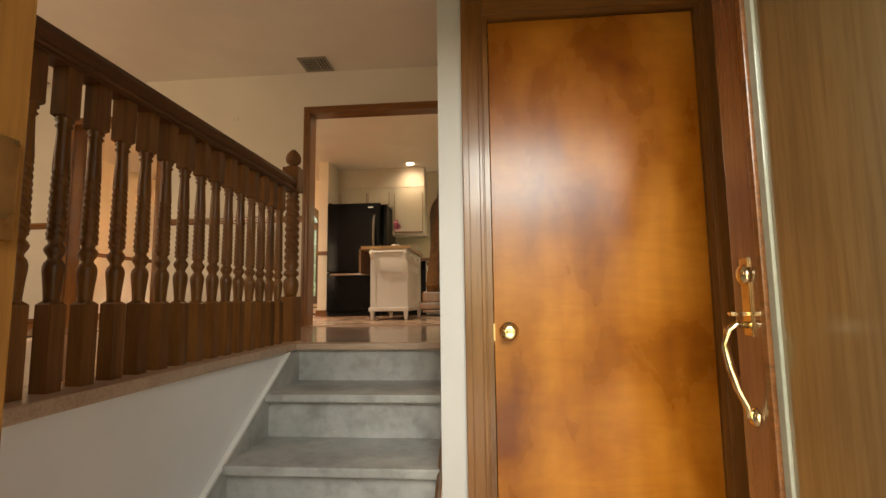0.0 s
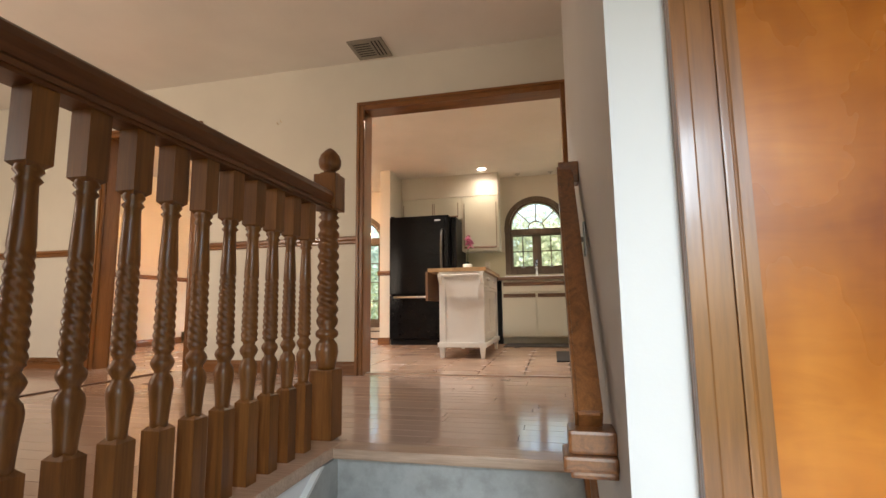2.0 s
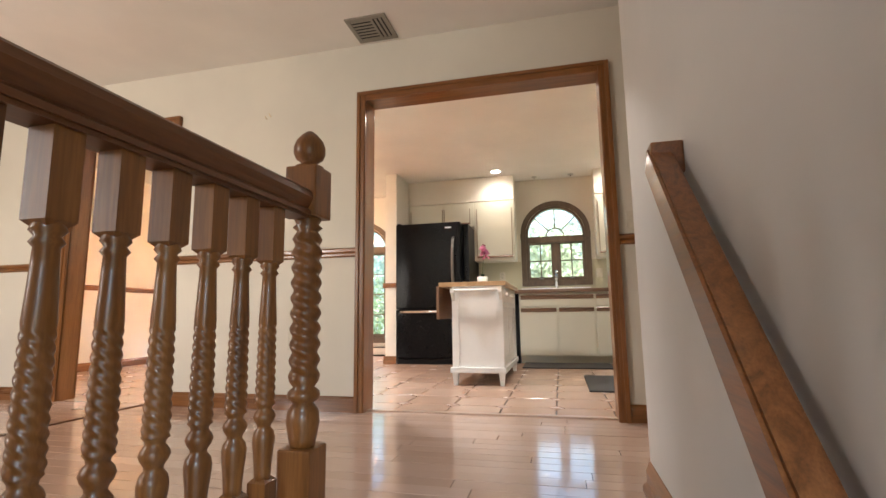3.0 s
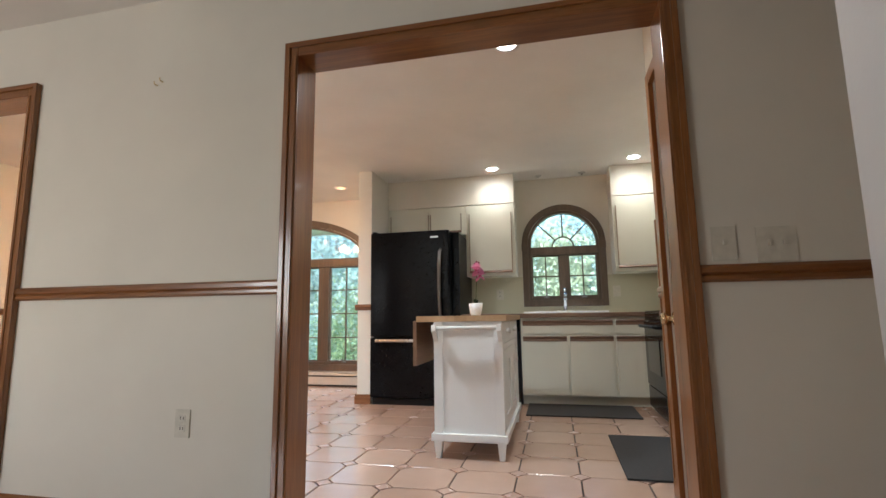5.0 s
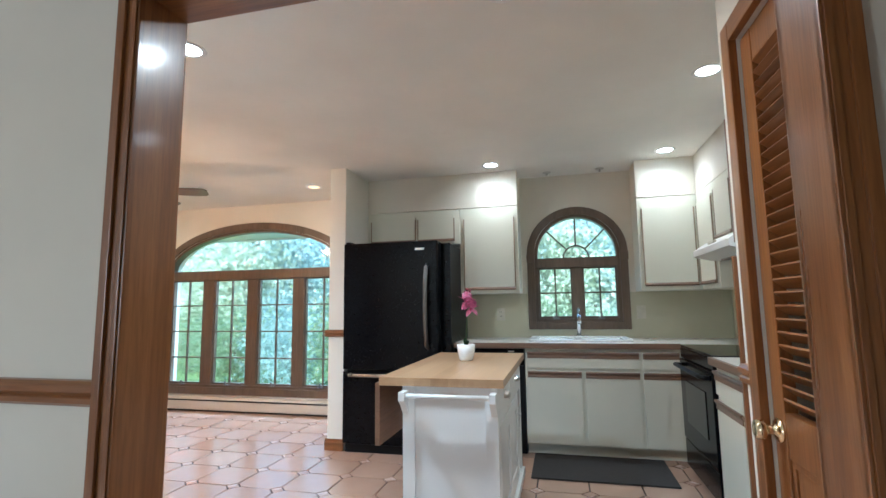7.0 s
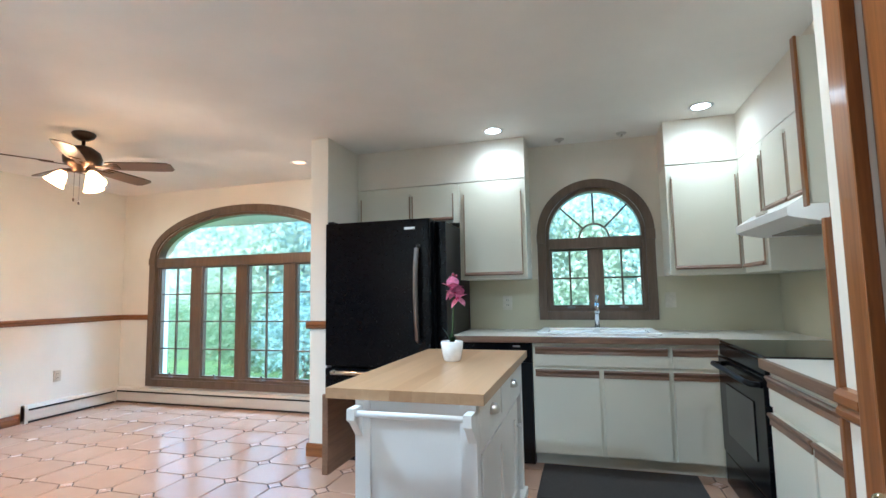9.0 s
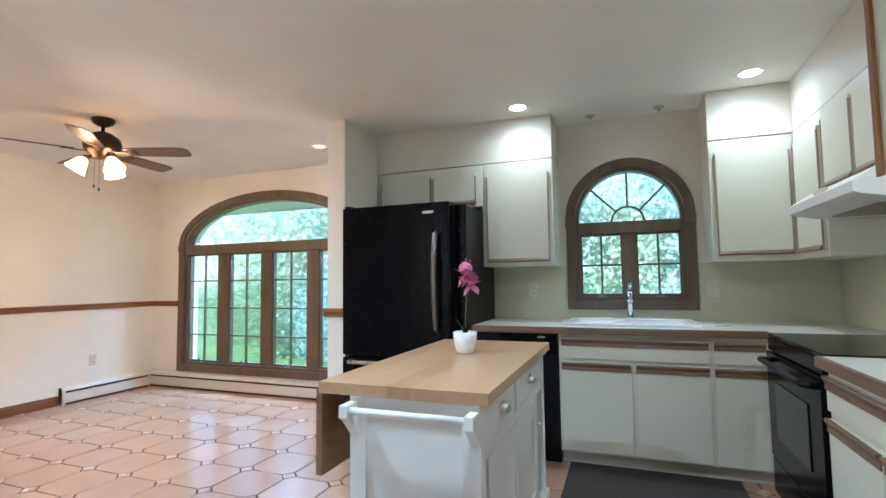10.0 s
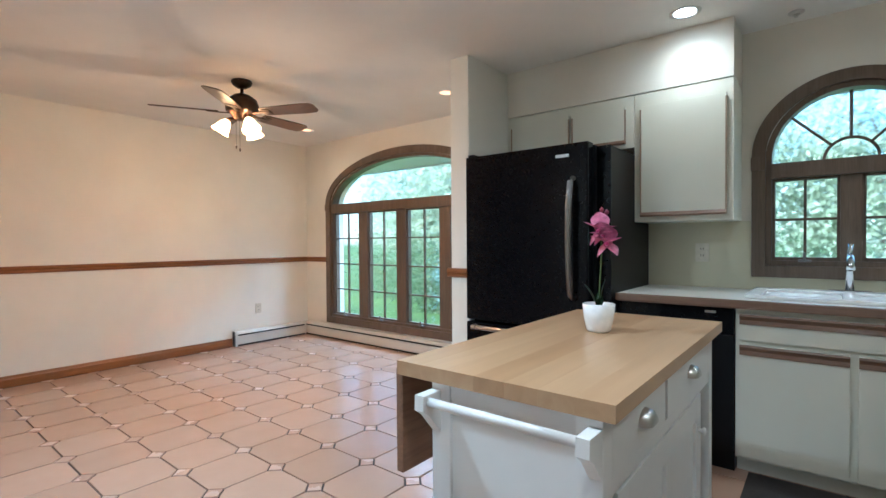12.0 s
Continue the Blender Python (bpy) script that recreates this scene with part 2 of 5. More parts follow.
PLANK = piece("pink_beige_floor_board", (0.49, 0.345, 0.27), (0.565, 0.41, 0.33), 0.12, 0.3, 3.0)
TILE = piece("terracotta_tile", (0.44, 0.295, 0.215), (0.50, 0.35, 0.265), 0.2)
DOT = piece("pale_tile_inset", (0.47, 0.32, 0.25), (0.54, 0.38, 0.30), 0.25)
GROUT = plain("dark_grout", (0.055, 0.045, 0.04), 0.85, 0.0, 0.3, 120)


def glow(name, colour, strength):
    m, nt, b = material(name, 0.4)
    b.inputs["Base Color"].default_value = (*colour, 1)
    b.inputs["Emission Color"].default_value, b.inputs["Emission Strength"].default_value = (*colour, 1), strength
    return m


def glass(name, tint=(0.97, 1.0, 0.99)):
    m, nt, b = material(name, 0.045, IOR=1.45)
    b.inputs["Base Color"].default_value = (*tint, 1)
    b.inputs["Transmission Weight"].default_value = 1.0
    return m


BULB = glow("recessed_lamp_glow", (1.0, 0.96, 0.90), 6.5)
BULB_WARM = glow("recessed_lamp_warm_glow", (1.0, 0.50, 0.22), 0.6)
SHADE_GLOW = glow("frosted_shade_glow", (1.0, 0.50, 0.20), 4.0)
GLASS = glass("window_glass")

# ---- mesh helpers ----


def part(name, bm, mat, parent=None, label="", smooth=False):
    """Link a bmesh, in world metres, as one mesh object under a thing or a part."""
    me = bpy.data.meshes.new(name)
    bmesh.ops.recalc_face_normals(bm, faces=bm.faces)
    bm.to_mesh(me)
    bm.free()
    me.materials.append(mat)
    if smooth:
        for p in me.polygons:
            p.use_smooth = True
    ob = new(name, me)
    if parent is not None:
        ob.parent = parent
        ob.matrix_parent_inverse = world_of(parent).inverted()
    if label:
        ob["label"] = label
    return ob


def world_of(ob):
    m = ob.matrix_basis.copy()
    if ob.parent is not None:
        m = world_of(ob.parent) @ ob.matrix_parent_inverse @ m
    return m


def thing(name, where, label, category, group="", kind=""):
    ob = new(name)
    ob.empty_display_size = 0.05
    ob.matrix_basis = Matrix.Translation(where)
    return tagged(ob, label, category, group, kind)


def box(bm, x0, x1, y0, y1, z0, z1, bevel=0.0, turn=None):
    made = bmesh.ops.create_cube(bm, size=1.0)["verts"]
    m = Matrix.Translation(((x0 + x1) / 2, (y0 + y1) / 2, (z0 + z1) / 2)) @ Matrix.Diagonal((abs(x1 - x0), abs(y1 - y0), abs(z1 - z0), 1))
    bmesh.ops.transform(bm, matrix=m, verts=made)
    if bevel:
        edges = list({e for v in made for e in v.link_edges})
        out = bmesh.ops.bevel(bm, geom=edges, offset=bevel, segments=2, affect="EDGES", profile=0.7)
        made = list({v for f in out["faces"] for v in f.verts} | {v for v in made if v.is_valid})
    if turn is not None:
        bmesh.ops.transform(bm, matrix=turn, verts=made)
    return made


def boxes(*rows, bevel=0.0):
    bm = bmesh.new()
    for r in rows:
        box(bm, *r, bevel=bevel)
    return bm


def lathe(bm, profile, where=(0, 0, 0), seg=16, lobes=None, cap=True):
    """Turned shape. lobes: (z0, z1, depth, starts, turns) carves a rope twist between two heights."""
    rings = []
    for r, z in profile:
        ring = []
        for i in range(seg):
            a = 2 * math.pi * i / seg
            q = r
            if lobes and lobes[0] <= z <= lobes[1]:
                f = (z - lobes[0]) / (lobes[1] - lobes[0])
                q = r * (1 + lobes[2] * math.sin(lobes[3] * a + 2 * math.pi * lobes[4] * f))
            ring.append(bm.verts.new((where[0] + q * math.cos(a), where[1] + q * math.sin(a), where[2] + z)))
        rings.append(ring)
    for a, b in zip(rings, rings[1:]):
        for i in range(seg):
            bm.faces.new((a[i], a[(i + 1) % seg], b[(i + 1) % seg], b[i]))
    if cap:
        bm.faces.new(rings[0][::-1])
        bm.faces.new(rings[-1])
    return rings


def turned(profile, where, seg=16, m=None):
    bm = bmesh.new()
    lathe(bm, profile, (0, 0, 0), seg)
    bmesh.ops.transform(bm, matrix=Matrix.Translation(where) @ (m or Matrix.Identity(4)), verts=bm.verts)
    return bm


def sweep(bm, path, radius, seg=8, squash=(1, 1)):
    """A round bar along a list of points; radius may be a list."""
    pts = [Vector(p) for p in path]
    rings = []
    for i, p in enumerate(pts):
        d = (pts[min(i + 1, len(pts) - 1)] - pts[max(i - 1, 0)]).normalized()
        u = d.cross(Vector((0, 0, 1)) if abs(d.z) < 0.9 else Vector((0, 1, 0))).normalized()
        v = d.cross(u)
        r = radius[i] if isinstance(radius, (list, tuple)) else radius
        rings.append([bm.verts.new(p + r * (squash[0] * math.cos(2 * math.pi * k / seg) * u + squash[1] * math.sin(2 * math.pi * k / seg) * v)) for k in range(seg)])
    for a, b in zip(rings, rings[1:]):
        for k in range(seg):
            bm.faces.new((a[k], a[(k + 1) % seg], b[(k + 1) % seg], b[k]))
    bm.faces.new(rings[0][::-1])
    bm.faces.new(rings[-1])


def extrude_outline(bm, pts, axis, a, b):
    """A flat outline (pairs) pushed along an axis from a to b."""
    def at(p, k):
        return {"x": (k, p[0], p[1]), "y": (p[0], k, p[1]), "z": (p[0], p[1], k)}[axis]
    lo, hi = [bm.verts.new(at(p, a)) for p in pts], [bm.verts.new(at(p, b)) for p in pts]
    n = len(pts)
    bm.faces.new(lo)
    bm.faces.new(hi[::-1])
    for i in range(n):
        bm.faces.new((lo[i], hi[i], hi[(i + 1) % n], lo[(i + 1) % n]))


def moulded(bm, profile, start, end, out):
    """A moulding: profile of (out, up) pairs, run from start to end; out is the way it stands off the wall."""
    s, e, o = Vector(start), Vector(end), Vector(out)
    a = [bm.verts.new(s + o * p + Vector((0, 0, q))) for p, q in profile]
    b = [bm.verts.new(e + o * p + Vector((0, 0, q))) for p, q in profile]
    n = len(profile)
    for i in range(n):
        bm.faces.new((a[i], a[(i + 1) % n], b[(i + 1) % n], b[i]))
    bm.faces.new(a[::-1])
    bm.faces.new(b)


def structure(name, bm, mat, label, category=""):
    return tagged(part(name, bm, mat), label, category or name.split("_")[0], kind="structure")


# ---- plan ----
CEILING, FOYER = 2.44, -0.80
X_NOOK, X_KITCHEN = -6.12, 0.60
Y_FRONT, Y_CLOSET, Y_DOOR, Y_SINK, Y_NOOK = 0.96, 2.50, 5.10, 8.83, 9.15
X_STAIR_L, X_STAIR_R = -1.28, -0.405
RISE, RUN, Y_NOSE = 0.198, 0.355, 3.32


def wall_with_holes(name, axis, at, thick, span, height, holes, mat, label):
    """A wall across y (axis x) or along x (axis y) with rectangular holes (a, b, low, high)."""
    bm = bmesh.new()
    cuts = sorted(holes)
    def add(a, b, lo, hi):
        if b - a > 0.001 and hi - lo > 0.001:
            box(bm, *((a, b, at, at + thick) if axis == "x" else (at, at + thick, a, b)), lo, hi)
    k = span[0]
    for a, b, lo, hi in cuts:
        add(k, a, *height)
        add(a, b, height[0], lo)
        add(a, b, hi, height[1])
        k = b
    add(k, span[1], *height)
    return structure(name, bm, mat, label, "wall")


DR = (-1.880, -0.393, 2.025)      # doorway to the kitchen: x, x, head
DL = (-4.31, -3.42, 2.025)       # doorway to the nook
wall_with_holes("wall_middle", "x", Y_DOOR, 0.12, (-6.9, 2.2), (0, CEILING), [(DL[0] - 0.018, DL[1] + 0.018, 0, DL[2] + 0.018), (DR[0] - 0.018, DR[1] + 0.018, 0, DR[2] + 0.018)], WALL, "cream painted wall with cased openings to the kitchen")
wall_with_holes("wall_front", "x", Y_FRONT, 0.14, (-6.9, 0.90), (-1.1, CEILING), [(-4.9, -4.1, 0.75, 2.0), (-0.612, 0.44, FOYER, 1.27)], WALL_COOL, "painted front wall with the open entrance")
structure("wall_stair", boxes((X_STAIR_R, -0.305, Y_CLOSET, 4.045, -1.0, CEILING)), WALL_COOL, "pale grey painted wall beside the stairs", "wall")
wall_with_holes("wall_closet", "x", Y_CLOSET, 0.10, (-0.305, 0.72), (-1.0, CEILING), [(-0.235, 0.547, FOYER, 1.285)], WALL_COOL, "pale painted wall round the closet door")
structure("wall_hall", boxes((-0.305, 2.2, 3.945, 4.045, 0, CEILING)), WALL, "cream painted wall of the side hall", "wall")
structure("wall_hall_end", boxes((2.2, 2.32, 3.945, 5.22, 0, CEILING)), WALL, "cream painted end wall of the side hall", "wall")
structure("wall_foyer", boxes((0.72, 0.90, Y_FRONT + 0.14, 3.945, -1.0, CEILING)), WALL_COOL, "pale painted side wall of the entry", "wall")
structure("wall_living", boxes((-7.02, -6.9, Y_FRONT, 5.22, 0, CEILING)), WALL, "cream painted side wall of the living room", "wall")
structure("wall_well", boxes((-1.40, X_STAIR_L, Y_FRONT + 0.14, 3.40, -1.0, -0.035)), WALL_WELL, "pale grey painted side of the stair well", "wall")
wall_with_holes("wall_kitchen_right", "y", X_KITCHEN, 0.12, (5.22, 8.95), (0, CEILING), [], WALL, "cream painted kitchen side wall")
wall_with_holes("wall_nook_left", "y", X_NOOK - 0.12, 0.12, (5.22, 9.27), (0, CEILING), [], WALL_NOOK, "warm white painted breakfast nook wall")
structure("column_wall", boxes((-2.835, -2.682, 8.0, 9.15, 0, CEILING), bevel=0.012), WALL_NOOK, "white rounded plaster wall end beside the refrigerator", "wall")
wall_with_holes("wall_pantry", "y", -0.29, 0.10, (5.22, 5.90), (0, CEILING), [(5.235, 5.745, 0, 2.02)], WALL, "white painted pantry wall with a louvred door")
structure("wall_pantry_end", boxes((-0.19, X_KITCHEN, 5.80, 5.90, 0, CEILING)), WALL, "white painted pantry end wall beside the counter", "wall")


def arched_wall(name, y, thick, x0, x1, hole, mat, label):
    """A wall with an opening that is square below and arched above: hole = (x0, x1, sill, spring, rise)."""
    a, b, sill, spring, rise = hole
    bm = bmesh.new()
    box(bm, x0, a, y, y + thick, 0, CEILING)
    box(bm, b, x1, y, y + thick, 0, CEILING)
    box(bm, a, b, y, y + thick, 0, sill)
    n, c, h = 28, (a + b) / 2, (b - a) / 2
    arc = [(c - h * math.cos(math.pi * i / n), spring + rise * math.sin(math.pi * i / n)) for i in range(n + 1)]
    for p, q in zip(arc, arc[1:]):
        extrude_outline(bm, [p, q, (q[0], CEILING), (p[0], CEILING)], "y", y, y + thick)
    bmesh.ops.remove_doubles(bm, verts=bm.verts, dist=0.0005)
    return structure(name, bm, mat, label, "wall")


NOOK_HOLE = (-5.62, -3.23, 0.27, 1.64, 0.50)
SINK_HOLE = (-1.095, -0.310, 1.03, 1.66, 0.3925)
arched_wall("wall_nook_back", Y_NOOK, 0.20, X_NOOK - 0.12, -2.682, NOOK_HOLE, WALL_NOOK, "warm white painted wall with a wide arched window")
arched_wall("wall_sink", Y_SINK, 0.20, -2.682, X_KITCHEN + 0.12, SINK_HOLE, WALL, "cream painted wall with an arched sink window")
structure("ceiling", boxes((-7.02, 2.32, Y_FRONT, Y_NOOK + 0.2, CEILING, CEILING + 0.15)), CEIL, "smooth off-white painted ceiling", "ceiling")

# floors
floor_upper = structure("floor_upper", boxes((-7.02, -1.40, Y_FRONT + 0.14, Y_DOOR + 0.06, -0.25, -0.012), (-1.40, 2.32, 3.39, Y_DOOR + 0.06, -0.25, -0.012)), GROUT, "glossy pink-beige strip wood floor", "floor")
floor_kitchen = structure("floor_kitchen", boxes((X_NOOK - 0.12, X_KITCHEN + 0.12, Y_DOOR + 0.06, Y_NOOK + 0.2, -0.25, -0.008)), GROUT, "terracotta octagon tile floor with dark grout", "floor")
structure("floor_foyer", boxes((-1.28, 0.72, Y_FRONT - 0.02, 3.40, -1.0, FOYER)), PLANK, "pale wood entry floor", "floor")

# stairs
stairs = thing("stairs", (-0.85, 2.8, FOYER), "worn grey-painted wooden stairs up to the landing", "stairs", kind="structure")
for i in range(1, 4):
    y, z = Y_NOSE - RUN * i, -RISE * i
    part("tread", boxes((X_STAIR_L + 0.015, X_STAIR_R - 0.001, y, y + RUN + 0.06, z - 0.035, z), bevel=0.008), STAIR_PAINT, stairs)
for i in range(0, 4):
    y, z = Y_NOSE - RUN * i + 0.045, -RISE * i
    part("riser", boxes((X_STAIR_L + 0.015, X_STAIR_R - 0.001, y, y + 0.02, z - RISE, z - 0.034)), STAIR_PAINT, stairs)
bm = bmesh.new()
extrude_outline(bm, [(3.37, -0.04), (3.24, -0.04), (2.05, -0.74), (2.05, FOYER), (3.37, FOYER)], "x", X_STAIR_L + 0.001, X_STAIR_L + 0.016)
part("skirt_board", bm, STAIR_PAINT, stairs)
bm = bmesh.new()
extrude_outline(bm, [(3.225, -0.035), (3.25, -0.035), (2.075, -0.728), (2.05, -0.728)], "x", X_STAIR_L + 0.001, X_STAIR_L + 0.022)
part("skirt_cap", bm, WHITE_GLOSS, stairs, "white painted edge strip")
part("landing_nosing", boxes((X_STAIR_L, X_STAIR_R - 0.001, Y_NOSE, 3.42, -0.034, 0.001), bevel=0.008), NOSING, stairs, "pale wood landing edge")

# ---- doors, casings and mouldings ----
UP = {"x": TRIM_X, "y": TRIM_Y, "z": TRIM}


def casing(ob, x0, x1, head, low, y, out, width=0.062, thick=0.02):
    """Moulded casing round an opening in a wall across y; out is -1 or 1."""
    f, b = y + out * thick, y + out * (thick + 0.009)
    for a, s in ((x0, -1), (x1, 1)):
        bm = boxes((min(a, a + s * width), max(a, a + s * width), min(y, f), max(y, f), low, head + width), bevel=0.004)
        box(bm, min(a + s * (width - 0.024), a + s * width), max(a + s * (width - 0.024), a + s * width), min(f, b), max(f, b), low, head + width, bevel=0.003)
        box(bm, min(a + s * 0.006, a + s * 0.02), max(a + s * 0.006, a + s * 0.02), min(f, b - out * 0.004), max(f, b - out * 0.004), low, head, bevel=0.003)
        part("side_casing", bm, TRIM, ob)
    bm = boxes((x0, x1, min(y, f), max(y, f), head, head + width), bevel=0.004)
    box(bm, x0 - width + 0.024, x1 + width - 0.024, min(f, b), max(f, b), head + width - 0.024, head + width, bevel=0.003)
    part("head_casing", bm, TRIM_X, ob)


def jamb(ob, x0, x1, head, low, y0, y1):
    for a, s in ((x0, 1), (x1, -1)):
        part("jamb", boxes((min(a, a + s * 0.018), max(a, a + s * 0.018), y0 - 0.012, y1 + 0.012, low, head)), TRIM, ob)
    part("head_jamb", boxes((x0 + 0.018, x1 - 0.018, y0 - 0.012, y1 + 0.012, head - 0.018, head)), TRIM_X, ob)


door_kitchen = thing("door_1", (-1.145, 5.16, 0), "wide cased opening in stained wood between landing and kitchen", "doorway", kind="structure")
jamb(door_kitchen, DR[0] - 0.018, DR[1] + 0.018, DR[2] + 0.018, 0, Y_DOOR, Y_DOOR + 0.12)
casing(door_kitchen, DR[0], DR[1], DR[2], 0, Y_DOOR, -1)
casing(door_kitchen, DR[0], DR[1], DR[2], 0, Y_DOOR + 0.12, 1)
part("threshold", boxes((DR[0], DR[1], 5.135, 5.185, -0.006, 0.010), bevel=0.004), NOSING, door_kitchen, "pale wood threshold strip")
door_nook = thing("door_2", (-3.87, 5.16, 0), "cased opening in stained wood between living room and nook", "doorway", kind="structure")
jamb(door_nook, DL[0] - 0.018, DL[1] + 0.018, DL[2] + 0.018, 0, Y_DOOR, Y_DOOR + 0.12)
casing(door_nook, DL[0], DL[1], DL[2], 0, Y_DOOR, -1)
casing(door_nook, DL[0], DL[1], DL[2], 0, Y_DOOR + 0.12, 1)

RAIL = [(0, 0), (0.012, 0), (0.022, 0.008), (0.022, 0.020), (0.016, 0.026), (0.024, 0.034), (0.024, 0.050), (0.014, 0.060), (0, 0.062)]
BASE = [(0, 0), (0.016, 0), (0.016, 0.065), (0.010, 0.078), (0.010, 0.086), (0.004, 0.094), (0, 0.094)]
SHOE = [(0, 0), (0.030, 0), (0.030, 0.012), (0.024, 0.022), (0.016, 0.028), (0.016, 0.065), (0.010, 0.078), (0.004, 0.094), (0, 0.094)]


def run(name, profile, start, end, out, mat, label):
    bm = bmesh.new()
    moulded(bm, profile, start, end, out)
    return structure(name, bm, mat, label, "moulding")


CH = 0.972
for a, b in ((-6.9, DL[0] - 0.062), (DL[1] + 0.062, DR[0] - 0.062), (DR[1] + 0.062, 2.2)):
    run("chair_rail", RAIL, (a, Y_DOOR, CH), (b, Y_DOOR, CH), (0, -1, 0), TRIM_X, "stained wood chair rail on the cream wall")
    run("baseboard", BASE, (a, Y_DOOR, 0), (b, Y_DOOR, 0), (0, -1, 0), TRIM_X, "stained wood baseboard")
NH = 0.943
run("chair_rail", RAIL, (X_NOOK, 5.22, NH), (X_NOOK, Y_NOOK, NH), (1, 0, 0), TRIM_Y, "stained wood chair rail in the nook")
run("chair_rail", RAIL, (X_NOOK, Y_NOOK, NH), (-5.70, Y_NOOK, NH), (0, -1, 0), TRIM_X, "short stained wood chair rail beside the arched window")
run("chair_rail", RAIL, (-2.857, 8.0, NH), (-2.682, 8.0, NH), (0, -1, 0), TRIM_X, "stained wood chair rail round the wall end")
run("chair_rail", RAIL, (-2.835, 8.0, NH), (-2.835, 8.9, NH), (-1, 0, 0), TRIM_Y, "stained wood chair rail on the wall end's side")
run("chair_rail", RAIL, (-0.29, 5.81, NH), (-0.29, 5.90, NH), (-1, 0, 0), TRIM_Y, "short stained wood chair rail beside the counter")
run("baseboard", BASE, (X_NOOK, 5.22, 0), (X_NOOK, 8.12, 0), (1, 0, 0), TRIM_Y, "stained wood baseboard in the nook")
run("baseboard", BASE, (-2.851, 8.0, 0), (-2.682, 8.0, 0), (0, -1, 0), TRIM_X, "stained wood baseboard round the wall end")
run("baseboard", BASE, (-2.835, 8.0, 0), (-2.835, 9.05, 0), (-1, 0, 0), TRIM_Y, "stained wood baseboard on the wall end's side")
run("baseboard", BASE, (-0.29, 5.81, 0), (-0.29, 5.90, 0), (-1, 0, 0), TRIM_Y, "short stained wood baseboard beside the counter")
run("baseboard", SHOE, (X_STAIR_R, 4.045, 0), (X_STAIR_R, 3.34, 0), (-1, 0, 0), TRIM_Y, "moulded dark wood baseboard at the stair head")
run("baseboard", SHOE, (X_STAIR_R, 3.34, 0), (X_STAIR_R, 2.30, -0.61), (-1, 0, 0), TRIM_Y, "moulded dark wood skirting down the stairs")
run("baseboard", BASE, (-0.305, 4.045, 0), (2.2, 4.045, 0), (0, 1, 0), TRIM_X, "stained wood baseboard in the hall")
run("baseboard", BASE, (-6.9, 1.10, 0), (-6.9, 5.10, 0), (1, 0, 0), TRIM_Y, "stained wood baseboard in the living room")
structure("trim", boxes((-0.302, -0.284, 5.901, 5.917, 0, 1.35), bevel=0.003), TRIM, "stained wood corner strip at the counter's end", "moulding")
structure("trim", boxes((-3.55, -3.51, 1.2, 5.08, -0.004, 0.006), bevel=0.002), OAK_Y, "dark wood strip between two floors", "moulding")
# top edge of the stair well
structure("trim", boxes((-1.415, -1.262, 1.10, 3.40, -0.034, 0.006), bevel=0.008), NOSING, "pale wood edge board under the balusters", "moulding")

# closet door
door_closet = thing("door_3", (0.17, 2.5, FOYER), "varnished amber wood closet door, closed", "door", kind="structure")
jamb(door_closet, -0.235, 0.547, 1.285, FOYER, Y_CLOSET, Y_CLOSET + 0.10)
casing(door_closet, -0.235, 0.547, 1.285, FOYER, Y_CLOSET, -1, 0.08)
leaf = part("door_leaf", boxes((-0.214, 0.526, Y_CLOSET + 0.002, Y_CLOSET + 0.036, FOYER + 0.01, 1.262), bevel=0.002), VENEER, door_closet)
TO_FRONT = Matrix.Rotation(radians(90), 4, "X")
rose = [(0.002, 0), (0.033, 0), (0.034, 0.004), (0.030, 0.009), (0.018, 0.011), (0.013, 0.016), (0.012, 0.030), (0.016, 0.036), (0.026, 0.042), (0.0275, 0.052), (0.024, 0.062), (0.015, 0.065), (0.010, 0.063), (0.001, 0.063)]
part("door_knob", turned(rose, (-0.163, Y_CLOSET + 0.002, 0.112), 24, TO_FRONT), BRASS, leaf, "brass round knob", True)
part("latch_plate", boxes((-0.217, -0.212, Y_CLOSET - 0.004, Y_CLOSET + 0.02, 0.08, 0.14)), BRASS_OLD, door_closet)

# entrance: frame, leaf swung inwards, handle set
door_entry = thing("door_4", (-0.07, 1.0, FOYER), "dark varnished wooden entrance door, swung wide open", "door", kind="structure")
for a, b in ((-0.612, -0.588), (0.416, 0.44)):
    part("jamb", boxes((a, b, 0.95, 1.112, FOYER, 1.27)), TRIM, door_entry)
part("head_jamb", boxes((-0.588, 0.416, 0.95, 1.112, 1.246, 1.27)), TRIM_X, door_entry)
part("door_stop", boxes((-0.588, -0.575, 0.96, 1.04, FOYER, 1.246)), TRIM, door_entry)
casing(door_entry, -0.612, 0.44, 1.27, FOYER, 1.10, 1, 0.075)
part("outer_trim", boxes((-0.69, -0.605, 0.925, 0.955, FOYER, 1.33), (0.435, 0.52, 0.925, 0.955, FOYER, 1.33), (-0.605, 0.435, 0.925, 0.955, 1.265, 1.33), bevel=0.005), WHITE_GLOSS, door_entry, "white painted outer trim")
part("sill", boxes((-0.612, 0.44, 0.90, 1.12, FOYER - 0.03, FOYER + 0.012), bevel=0.006), NOSING, door_entry)
strike = part("strike_plate", boxes((-0.5885, -0.584, 1.045, 1.105, 0.27, 0.345), (-0.5885, -0.584, 1.045, 1.105, 0.07, 0.13), bevel=0.001), BRASS_OLD, door_entry, "aged brass strike plates")
X_L, T_L = 0.385, 0.045
